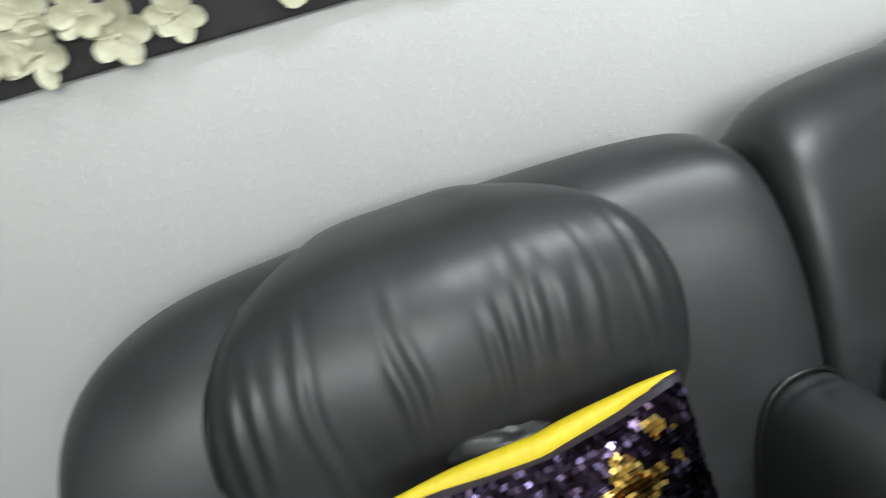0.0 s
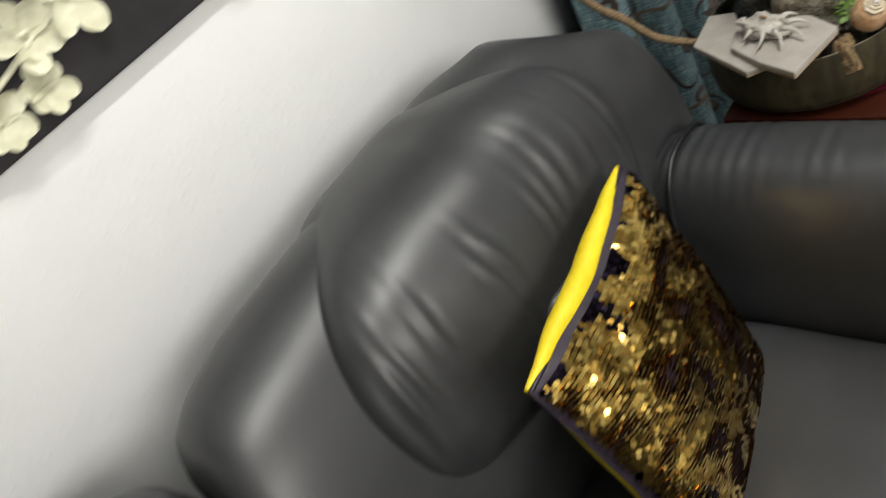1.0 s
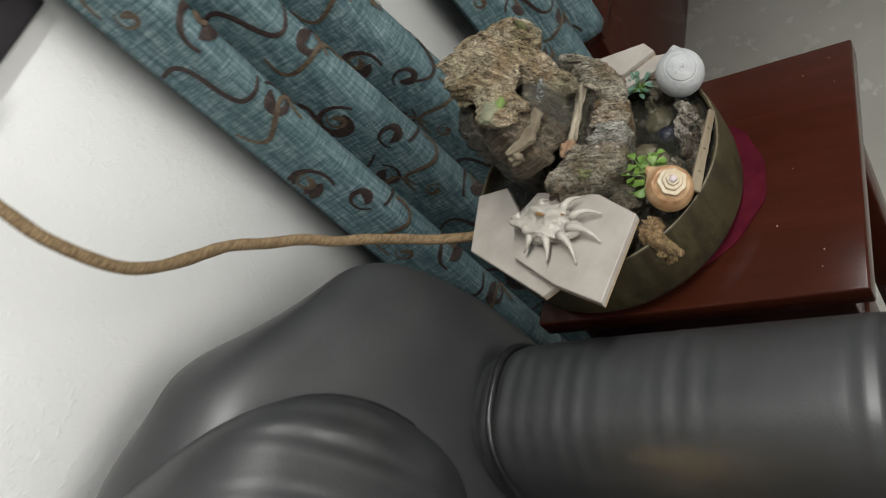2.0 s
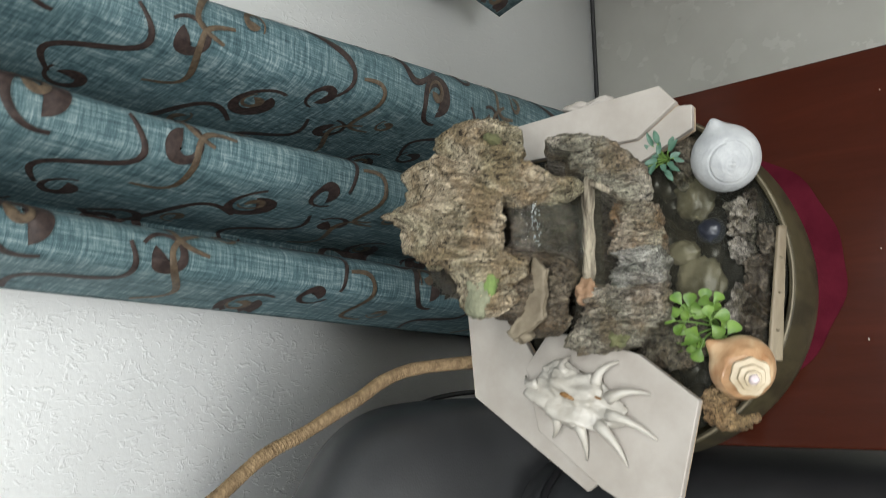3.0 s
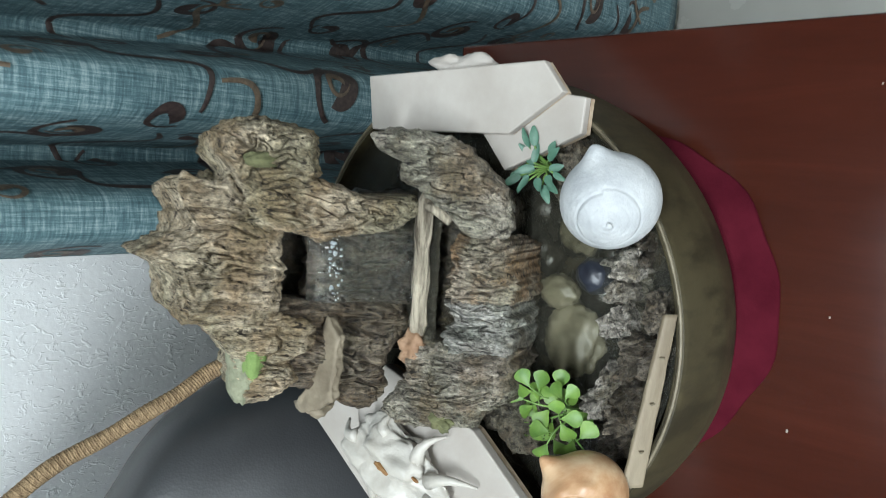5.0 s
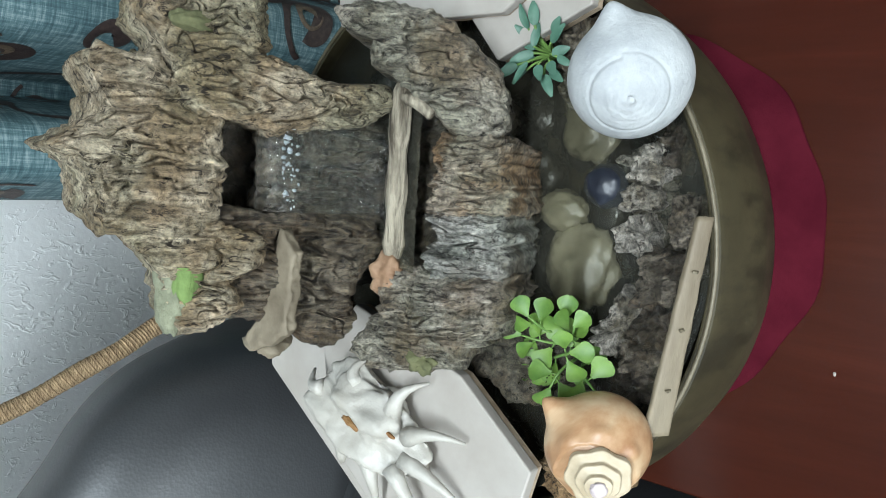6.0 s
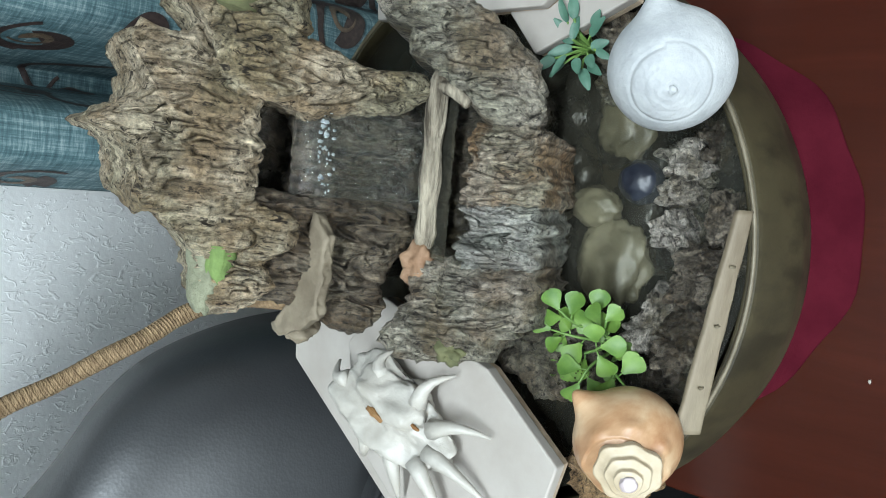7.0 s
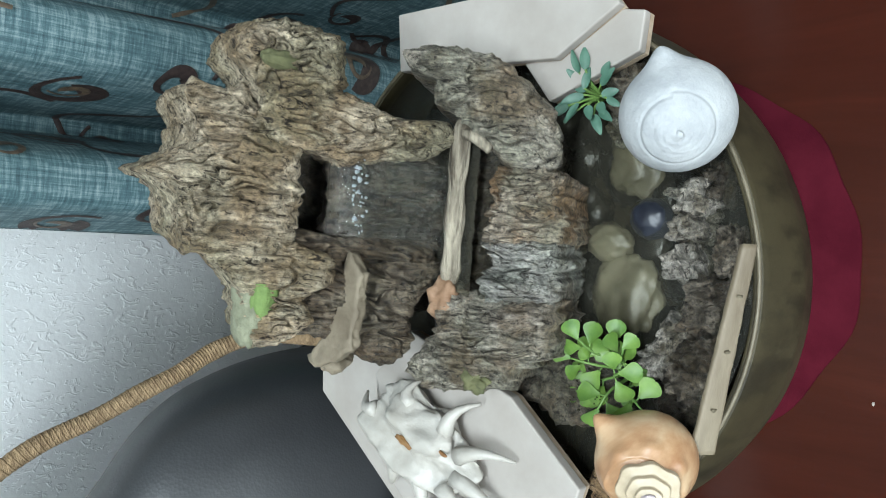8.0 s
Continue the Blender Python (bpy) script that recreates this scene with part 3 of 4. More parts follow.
def scroll(cx, cz, size, turn, flip, kind):
    """A curled tendril in the plane of the cloth: a list of (x, z, half width)."""
    out = []
    n = 46
    for i in range(n):
        s = i / (n - 1)
        if kind == 0:      # spiral curl with a tail
            a = s * 2.05 * math.pi
            r = size * (0.20 + 0.80 * s ** 1.25)
            p = Vector((math.cos(a) * r, math.sin(a) * r))
            wd = size * (0.36 * (1 - s) ** 1.4 + 0.065)
        else:              # long S-shaped stem
            p = Vector(((s - 0.5) * 3.4 * size, math.sin(s * 2 * math.pi) * 0.72 * size))
            wd = size * (0.055 + 0.055 * math.sin(math.pi * s))
        p = Vector((p.x * flip, p.y))
        q = Vector((p.x * math.cos(turn) - p.y * math.sin(turn), p.x * math.sin(turn) + p.y * math.cos(turn)))
        out.append((cx + q.x, cz + q.y, wd))
    return out


def draw_ribbon(bm, pts, surf, lift=0.0012):
    rows = []
    for i, (x, z, wd) in enumerate(pts):
        a, b = pts[max(0, i - 1)], pts[min(len(pts) - 1, i + 1)]
        d = Vector((b[0] - a[0], b[1] - a[1]))
        if d.length < 1e-7:
            continue
        d.normalize()
        nx, nz = -d.y, d.x
        row = []
        for sgn in (-1, 0, 1):
            p = surf(x + nx * wd * sgn, z + nz * wd * sgn)
            row.append(p and bm.verts.new(p + Vector((0, -lift - (0.0006 if sgn == 0 else 0), 0))))
        rows.append(row)
    for r0, r1 in zip(rows, rows[1:]):
        for k in (0, 1):
            q = (r0[k], r0[k + 1], r1[k + 1], r1[k])
            if all(q):
                bm.faces.new(q)


def curtain(left, right, top, hem, flare, label, drift=0.0):
    s = thing("window_curtain", label, "curtain", "teal scroll curtains")
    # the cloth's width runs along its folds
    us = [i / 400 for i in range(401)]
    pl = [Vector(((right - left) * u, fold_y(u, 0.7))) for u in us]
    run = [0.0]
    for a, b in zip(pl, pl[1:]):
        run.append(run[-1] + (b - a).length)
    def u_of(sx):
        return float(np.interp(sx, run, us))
    def surf(sx, z):
        if sx < 0 or sx > run[-1] or z < hem or z > top:
            return None
        return curtain_point(u_of(sx), z, left, right, flare, drift)
    def fn(u, v):
        z = hem + (top - hem) * v
        p = curtain_point(u_of(u * run[-1]), z, left, right, flare, drift)
        return p
    cloth = grid(fn, 140, 90)
    bmesh.ops.solidify(cloth, geom=list(cloth.faces), thickness=0.002)
    part("cloth", cloth, M_CURTAIN, s)
    rnd = random.Random(11)
    px, pz = 0.135, 0.20
    nz_, nx_ = int((top - hem) / pz) + 2, int(run[-1] / px) + 2
    for j in range(nz_):
        for i in range(nx_):
            x0 = (i + 0.5 * (j % 2)) * px + 0.012
            z0 = hem + j * pz + 0.03
            fl = 1 if (i + j) % 2 else -1
            for bm_, args, lift in (
                    ("dark", (x0, z0, 0.030, rnd.uniform(2.6, 3.6), fl, 0), 0.0012),
                    ("dark", (x0 + 0.045 * fl, z0 + 0.062, 0.036, 1.25 * fl + rnd.uniform(-0.2, 0.2), fl, 1), 0.0012),
                    ("dark", (x0 + 0.055, z0 + 0.10, 0.021, rnd.uniform(0, 1.2), -fl, 0), 0.0012),
                    ("tan", (x0 - 0.035 * fl, z0 + 0.085, 0.026, 0.5 * fl + rnd.uniform(-0.3, 0.3), fl, 1), 0.0017),
                    ("tan", (x0 + 0.004, z0 + 0.004, 0.014, rnd.uniform(0, 6), fl, 0), 0.0022),
                    ("dark", (x0 - 0.03, z0 + 0.150, 0.019, rnd.uniform(3, 5), fl, 0), 0.0012),
                    ("dark", (x0 + 0.02, z0 + 0.155, 0.030, 0.4 * fl + rnd.uniform(-0.3, 0.3), -fl, 1), 0.0012),
                    ("tan", (x0 - 0.05, z0 + 0.045, 0.013, rnd.uniform(0, 6), -fl, 0), 0.0017)):
                bm = bmesh.new()
                draw_ribbon(bm, scroll(*args), surf, lift)
                bmesh.ops.delete(bm, geom=[v for v in bm.verts if not v.link_faces], context="VERTS")
                if len(bm.faces) > 12:
                    part("scroll_motif", bm, M_SCROLL if bm_ == "dark" else M_SCROLL_TAN, s)
                else:
                    bm.free()
    return s


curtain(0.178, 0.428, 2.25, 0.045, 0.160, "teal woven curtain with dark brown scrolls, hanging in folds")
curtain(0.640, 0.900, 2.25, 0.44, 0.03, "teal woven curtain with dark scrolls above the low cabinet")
rod = thing("curtain_rod", "thin brushed steel curtain rod above the window curtains", "curtain rod")
part("pole", tube([(0.10, -0.10, 2.255), (0.5, -0.10, 2.255), (1.0, -0.10, 2.255)], 0.011, 12), M_METAL, rod)
for x in (0.12, 0.52, 0.98):
    part("bracket", box_mesh(x - 0.008, x + 0.008, -0.10, 0.0, 2.235, 2.25, 0.002), M_METAL, rod)
hook = thing("curtain_holdback", "small grey metal curtain holdback peg on the wall", "hook")
part("stem", tube([(0.467, 0.0, 0.955), (0.467, -0.030, 0.955)], 0.004, 10), M_METAL, hook)
part("knob", lump((0.467, -0.032, 0.955), (0.0055, 0.004, 0.0055), 1, 0.02, 3), M_METAL, hook)

# ---- low cabinet by the wall ----
cab = thing("low_cabinet", "low dark red wooden cabinet standing against the wall", "cabinet")
part("body", box_mesh(0.905, 1.70, -0.10, -0.002, 0.0, 0.38, 0.004), M_TABLE, cab)
part("top", box_mesh(0.898, 1.707, -0.11, -0.002, 0.382, 0.402, 0.003), M_TABLE, cab)

# ---- side table ----
TX0, TX1, TY0, TY1, TZ = 0.068, 0.338, -0.588, -0.300, 0.716
tab = thing("side_table", "small glossy red-brown lacquered side table beside the sofa", "table")
part("tabletop", box_mesh(TX0 + 0.002, TX1, TY0, TY1, TZ - 0.022, TZ, 0.002), M_TABLE, tab)
part("apron", box_mesh(TX0 + 0.02, TX1 - 0.02, TY0 + 0.02, TY1 - 0.02, TZ - 0.09, TZ - 0.0225, 0.002), M_EDGE, tab)
for x in (TX0 + 0.045, TX1 - 0.035):
    for y in (TY0 + 0.035, TY1 - 0.035):
        part("leg", box_mesh(x - 0.018, x + 0.018, y - 0.018, y + 0.018, 0.0, TZ - 0.0905, 0.003), M_TABLE, tab)

crumbs = bmesh.new()
cr = random.Random(8)
for k in range(7):
    q = cr.uniform(0.0003, 0.0007)
    merge(crumbs, lump((cr.uniform(0.09, 0.33), cr.uniform(-0.58, -0.49), TZ + q * 0.6), (q * 1.4, q, q * 0.7), k, 0.4, 1))
tagged(part("dust_crumb", crumbs, M_BOARD, label="a few pale stone crumbs on the lacquered table"), category="crumbs", kind="stuff")

# ---- scalloped mat and bowl ----
CX, CY, R, RZ = 0.187, -0.377, 0.120, 0.795
mat_bm = bmesh.new()
mn = 96
lo, hi = [], []
for k in range(mn):
    a = 2 * math.pi * k / mn
    r = 0.0918 + 0.0009 * math.sin(a * 13) + 0.0008 * math.sin(a * 7 + 1)
    x, y = 0.193 + r * math.cos(a), -0.422 + r * math.sin(a)
    lo.append(mat_bm.verts.new((x, y, TZ + 0.0008)))
    hi.append(mat_bm.verts.new((x, y, TZ + 0.0048 + 0.0012 * math.sin(a * 11))))
mid = mat_bm.verts.new((0.193, -0.422, TZ + 0.0035))
for k in range(mn):
    j = (k + 1) % mn
    mat_bm.faces.new((lo[k], lo[j], hi[j], hi[k]))
    mat_bm.faces.new((hi[k], hi[j], mid))
bmesh.ops.recalc_face_normals(mat_bm, faces=mat_bm.faces)
tagged(part("table_mat", mat_bm, M_PINK, label="round magenta felt mat with scalloped edge under the bowl"), category="mat")

bowl = thing("fountain_bowl", "round olive bronze bowl holding water, on a magenta mat", "bowl")
PROFILE = [(0.0, 0.006), (0.108, 0.006), (0.1145, 0.009), (0.1195, 0.018), (0.1220, 0.038), (0.1215, 0.060), (R, RZ - TZ - 0.002), (R - 0.0005, RZ - TZ), (R - 0.004, RZ - TZ),
           (R - 0.0045, RZ - TZ - 0.003), (0.1165, 0.060), (0.1165, 0.038), (0.111, 0.020), (0.0, 0.014)]


def bowl_fn(u, v):
    s = u * (len(PROFILE) - 1)
    k = min(int(s), len(PROFILE) - 2)
    t = s - k
    r = PROFILE[k][0] * (1 - t) + PROFILE[k + 1][0] * t
    z = PROFILE[k][1] * (1 - t) + PROFILE[k + 1][1] * t
    a = 2 * math.pi * v
    r *= 1 + 0.006 * math.sin(2 * a + 0.6) + 0.004 * math.sin(3 * a) + 0.042 * max(0.0, math.cos(a - 3.95)) ** 2
    return Vector((CX + max(r, 1e-4) * math.cos(a), CY + max(r, 1e-4) * math.sin(a), TZ + z))


part("vessel", grid(bowl_fn, 66, 110, wrap_v=True), M_BOWL, bowl)
part("rim", tube([bowl_fn(7.4 / 13, k / 110) for k in range(110)], 0.0009, 8, closed=True), M_BOWL_RIM, bowl, "worn lighter rim")

WZ = 0.787
water = bmesh.new()
def water_fn(u, v):
    a = 2 * math.pi * v
    r = 0.0005 + u * 0.1162
    return Vector((CX + r * math.cos(a), CY + r * math.sin(a), WZ + 0.0008 * noise.noise(Vector((r * 60 * math.cos(a), r * 60 * math.sin(a), 2)))))
tagged(part("pool_water", grid(water_fn, 40, 90, wrap_v=True), M_WATER, label="clear rippled water in the fountain bowl"), category="water", kind="stuff").visible_shadow = False
bed = bmesh.new()
rnd = random.Random(3)
for k in range(170):
    a, r = rnd.uniform(0, 2 * math.pi), 0.104 * math.sqrt(rnd.random())
    q = rnd.uniform(0.006, 0.012)
    merge(bed, lump((CX + r * math.cos(a), CY + r * math.sin(a), 0.738 + rnd.uniform(0, 0.024)), (q * 1.2, q, q * 0.8), k, 0.2, 2))
tagged(part("pebble_bed", bed, M_BEDSTONE, label="dark wet pebbles lying in the bowl"), category="pebbles", kind="stuff")

# ---- rock fountain ----
def crag(x, y, z0, z1, rx, ry, seed, ragged=0.012, groove=0.28, lean=(0, 0), n=60, m=44):
    """A ragged upright splinter of petrified wood: grooves run along it, its crown is broken."""
    off = Vector((seed * 3.7, seed * 1.3, seed * 9.1))
    crown = [ragged * (noise.noise(Vector((math.cos(2 * math.pi * k / n) * 2.2, math.sin(2 * math.pi * k / n) * 2.2, seed))) +
                       0.8 * noise.noise(Vector((math.cos(2 * math.pi * k / n) * 6, math.sin(2 * math.pi * k / n) * 6, seed + 4)))) for k in range(n)]
    bm = bmesh.new()
    rings = []
    for j in range(m):
        t = j / (m - 1)
        ring = []
        for k in range(n):
            a = 2 * math.pi * k / n
            ca, sa = math.cos(a), math.sin(a)
            h = z0 + (z1 + crown[k] - z0) * t
            g = noise.noise(Vector((ca * 2.6, sa * 2.6, h * 16)) + off) + 0.7 * noise.noise(Vector((ca * 7.5, sa * 7.5, h * 26)) + off) + 0.5 * noise.noise(Vector((ca * 15, sa * 15, h * 60)) + off) + 0.35 * noise.noise(Vector((ca * 26, sa * 26, h * 130)) + off)
            k_ = 1 + groove * g + 0.10 * noise.noise(Vector((0, 0, h * 90)) + off)
            k_ *= 1 - 0.30 * t ** 6
            ring.append(bm.verts.new((x + lean[0] * t + rx * ca * k_, y + lean[1] * t + ry * sa * k_, h)))
        rings.append(ring)
    for j in range(m - 1):
        for k in range(n):
            q = (k + 1) % n
            bm.faces.new((rings[j][k], rings[j][q], rings[j + 1][q], rings[j + 1][k]))
    top = bm.verts.new((x + lean[0], y + lean[1], z1 - ragged * 0.35))
    bot = bm.verts.new((x, y, z0))
    for k in range(n):
        q = (k + 1) % n
        bm.faces.new((rings[-1][k], rings[-1][q], top))
        bm.faces.new((rings[0][q], rings[0][k], bot))
    return bm


def crags(rows):
    bm = bmesh.new()
    for row in rows:
        merge(bm, crag(*row[:7], **(row[7] if len(row) > 7 else {})))
    bmesh.ops.recalc_face_normals(bm, faces=bm.faces)
    return bm


# sprigs, slat and bark are drawn upright, then set into the bowl leaning back a little
SET = Matrix.LocRotScale((0.0528, -0.0884, 0.123), Euler((radians(-9.3), 0, 0)), (0.855, 0.90, 0.90))
TURN = Matrix.Rotation(radians(-9.3), 4, "X")


def cleft(x, s_, seed):
    """Relief of layered stone over a face: long ridges up the face, cracks between them, broken steps across."""
    a = noise.noise(Vector((x * 150, s_ * 26, seed)))
    b = noise.noise(Vector((x * 340 + 2 * a, s_ * 60, seed + 3)))
    c_ = noise.noise(Vector((x * 780, s_ * 190, seed + 7)))
    step = noise.noise(Vector((x * 60, s_ * 110 + 1.5 * a, seed + 11)))
    cut = max(0.0, 1 - abs(noise.noise(Vector((x * 210 + 1.5 * step, s_ * 34, seed + 19)))) / 0.10)
    knob = noise.noise(Vector((x * 300, s_ * 300, seed + 23)))
    return 0.0026 * a + 0.0016 * (1 - 2 * abs(b)) + 0.0007 * c_ + 0.0011 * knob + 0.0024 * step - 0.0038 * cut * cut


def rock(name, face, outline, thick, seed, material, parent, label="", dome=0.006, ragged=0.0016, relief=1.0, n=210, m=64, level=False, tight=1.0):
    """A broken rock: a face of that outline (x, and metres up the face) that leans back, a ragged rim, and sides that go back into the rock."""
    y0, z0, lean = face
    up = Vector((0, math.sin(radians(lean)), math.cos(radians(lean))))
    out = Vector((0, -math.cos(radians(lean)), math.sin(radians(lean))))
    inward = Vector((0, 1, -0.05)) if level else -out
    pts = [Vector((x, s_, 0)) for x, s_ in outline]
    k = len(pts)
    run = [0.0]
    for i in range(k):
        run.append(run[-1] + (pts[(i + 1) % k] - pts[i]).length)
    mid_ = sum(pts, Vector()) / k
    edge = []
    for i in range(n):
        d = i / n * run[-1]
        q = next(j for j in range(k) if run[j + 1] >= d)
        t = (d - run[q]) / (run[q + 1] - run[q])
        p0, p1, p2, p3 = pts[q - 1], pts[q], pts[(q + 1) % k], pts[(q + 2) % k]
        sm = 0.5 * (2 * p1 + (p2 - p0) * t + (2 * p0 - 5 * p1 + 4 * p2 - p3) * t * t + (3 * p1 - p0 - 3 * p2 + p3) * t ** 3)
        p = p1.lerp(p2, t).lerp(sm, 0.5)
        away = (p - mid_).normalized()
        w = ragged * (noise.noise(Vector((p.x * 220, p.y * 120, seed))) + 0.8 * noise.noise(Vector((p.x * 640, p.y * 420, seed + 5))))
        edge.append(mid_ + (p - mid_) * tight + away * w)
    bm = bmesh.new()
    rings = []
    for j in range(m):
        r = j / (m - 1)
        r = r ** 0.85
        ring = []
        for e in edge:
            p = mid_.lerp(e, max(r, 0.004))
            fall = 1 - r ** 6
            h = dome * (1 - r ** 3) + cleft(p.x, p.y, seed) * relief * (0.35 + 0.65 * fall) - 0.0035 * r ** 8
            ring.append(bm.verts.new(Vector((p.x, y0, z0)) + up * p.y + out * h))
        rings.append(ring)
    for j in range(1, 13):
        t = j / 12
        ring = []
        for e in edge:
            g = 1 + 0.10 * noise.noise(Vector((e.x * 170, e.y * 170, t * thick * 60 + seed))) + 0.05 * noise.noise(Vector((e.x * 420, e.y * 420, t * thick * 160))) + 0.05 * math.sin(t * 3) - 0.16 * t
            p = mid_ + (e - mid_) * g
            ring.append(bm.verts.new(Vector((p.x, y0, z0)) + up * p.y - out * 0.0035 + inward * thick * t))
        rings.append(ring)
    for r0, r1 in zip(rings, rings[1:]):
        for i in range(n):
            q = (i + 1) % n
            bm.faces.new((r0[i], r0[q], r1[q], r1[i]))
    bm.faces.new(list(reversed(rings[0])))
    bm.faces.new(rings[-1])
    bmesh.ops.recalc_face_normals(bm, faces=bm.faces)
    return part(name, bm, material, parent, label)


ftn = thing("rock_fountain", "brown petrified-wood tabletop fountain with running water, standing in the bowl", "fountain")
CAP, WALL, INNER, PARAPET, WING = (-0.364, 0.903, 40), (-0.368, 0.897, 21), (-0.3585, 0.897, 21), (-0.397, 0.836, 75), (-0.374, 0.862, 55)
rock("tower_cap", CAP, [(0.2136, 0.0561), (0.2077, 0.0455), (0.1967, 0.0429), (0.1882, 0.0410), (0.1822, 0.0274), (0.1808, 0.0155), (0.1883, 0.0008), (0.2030, -0.0014), (0.2268, 0.0001), (0.2321, 0.0058),
                        (0.2400, 0.0168), (0.2460, 0.0224), (0.2479, 0.0383), (0.2438, 0.0434), (0.2360, 0.0381), (0.2249, 0.0397)], 0.030, 1, M_ROCK_TAN, ftn, "tan ragged cap rock of the tower", level=True, ragged=0.0022)
part("cap_back", lump((0.216, -0.322, 0.9085), (0.028, 0.023, 0.013), 16, 0.22, 5, 2.0), M_ROCK_TAN, ftn)
rock("cap_roll", CAP, [(0.2672, 0.0264), (0.2588, 0.0285), (0.2512, 0.0226), (0.2370, 0.0135), (0.2393, -0.0014), (0.2460, -0.0142), (0.2573, -0.0147), (0.2683, -0.0124), (0.2735, 0.0087)],
     0.022, 2, M_ROCK_TAN, ftn, dome=0.009, level=True)
rock("cap_wing", CAP, [(0.1831, 0.0293), (0.1727, 0.0209), (0.1571, 0.0178), (0.1509, 0.0130), (0.1504, 0.0054), (0.1546, -0.0021), (0.1610, -0.0095), (0.1697, -0.0055), (0.1762, -0.0157), (0.1851, -0.0154),
                       (0.1912, 0.0009), (0.1856, 0.0156)], 0.014, 3, M_ROCK_TAN, ftn, dome=0.003, level=True)
rock("tower_arm", WALL, [(0.2445, 0.0225), (0.2322, 0.0186), (0.2264, 0.0075), (0.2228, -0.0141), (0.2273, -0.0440), (0.2358, -0.0594), (0.2439, -0.0546), (0.2427, -0.0343), (0.2467, -0.0173), (0.2494, -0.0012)],
     0.030, 4, M_ROCK_TAN, ftn, dome=0.004)
rock("tower_wall", INNER, [(0.1949, 0.0065), (0.1939, -0.0153), (0.1953, -0.0532), (0.1840, -0.0660), (0.1753, -0.0600), (0.1623, -0.0520), (0.1539, -0.0388), (0.1526, -0.0212), (0.1554, -0.0045), (0.1658, 0.0037), (0.1796, 0.0070)],
     0.034, 5, M_ROCK_BROWN, ftn, "damp brown rock wall beside the falling water", dome=0.002, relief=1.25)
rock("tower_wall", INNER, [(0.1590, -0.0232), (0.1645, -0.0474), (0.1532, -0.0545), (0.1417, -0.0437), (0.1458, -0.0301)], 0.030, 6, M_ROCK_BROWN, ftn, dome=0.003)
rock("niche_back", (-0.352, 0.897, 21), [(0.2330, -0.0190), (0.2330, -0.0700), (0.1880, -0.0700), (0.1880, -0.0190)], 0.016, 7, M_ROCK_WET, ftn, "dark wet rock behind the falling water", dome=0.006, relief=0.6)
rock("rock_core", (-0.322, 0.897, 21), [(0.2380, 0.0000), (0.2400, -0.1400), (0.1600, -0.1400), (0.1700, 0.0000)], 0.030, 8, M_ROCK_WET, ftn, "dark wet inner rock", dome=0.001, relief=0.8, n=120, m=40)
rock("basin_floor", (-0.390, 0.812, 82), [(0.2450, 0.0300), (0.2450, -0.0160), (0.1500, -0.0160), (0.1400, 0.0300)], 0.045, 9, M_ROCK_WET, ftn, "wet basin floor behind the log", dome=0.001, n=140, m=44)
# the parapet in front of the basin
rock("parapet_rock", WING, [(0.2704, 0.0015), (0.2748, -0.0084), (0.2730, -0.0272), (0.2683, -0.0418), (0.2569, -0.0548), (0.2492, -0.0625), (0.2352, -0.0651), (0.2269, -0.0630), (0.2264, -0.0465), (0.2337, -0.0377),
                            (0.2404, -0.0290), (0.2471, -0.0202), (0.2518, -0.0116), (0.2600, -0.0133), (0.2635, -0.0026)], 0.060, 11, M_ROCK_GREY, ftn, dome=0.004)
rock("parapet_rock", PARAPET, [(0.2280, -0.0062), (0.2216, -0.0019), (0.2133, -0.0060), (0.2066, -0.0016), (0.2028, -0.0090), (0.1968, 0.0002), (0.1930, -0.0061), (0.1965, -0.0356), (0.2067, -0.0366), (0.2168, -0.0341),
                               (0.2249, -0.0350), (0.2290, -0.0200)], 0.055, 12, M_ROCK_OCHRE, ftn, dome=0.004, relief=1.3, ragged=0.0030, tight=0.955)
rock("parapet_rock", PARAPET, [(0.1968, 0.0002), (0.1931, -0.0073), (0.1865, -0.0065), (0.1828, -0.0020), (0.1742, -0.0025), (0.1682, -0.0078), (0.1730, -0.0351), (0.1884, -0.0375), (0.1975, -0.0362), (0.1990, -0.0151)],
     0.055, 13, M_ROCK_PALE, ftn, "pale grey crusted rock above the pool", dome=0.003, relief=1.3, ragged=0.0030, tight=0.955)
rock("parapet_rock", PARAPET, [(0.1772, 0.0101), (0.1696, 0.0185), (0.1607, 0.0167), (0.1469, 0.0251), (0.1390, 0.0314), (0.1314, 0.0202), (0.1311, 0.0047), (0.1366, -0.0194), (0.1443, -0.0236), (0.1539, -0.0376),
                               (0.1646, -0.0384), (0.1757, -0.0349), (0.1747, -0.0073)], 0.055, 14, M_ROCK_GREY, ftn, dome=0.005, relief=1.2, ragged=0.0030, tight=0.955)
part("foot_rock", lump((0.138, -0.421, 0.792), (0.016, 0.022, 0.014), 15, 0.35, 5, 1.8), M_ROCK, ftn)

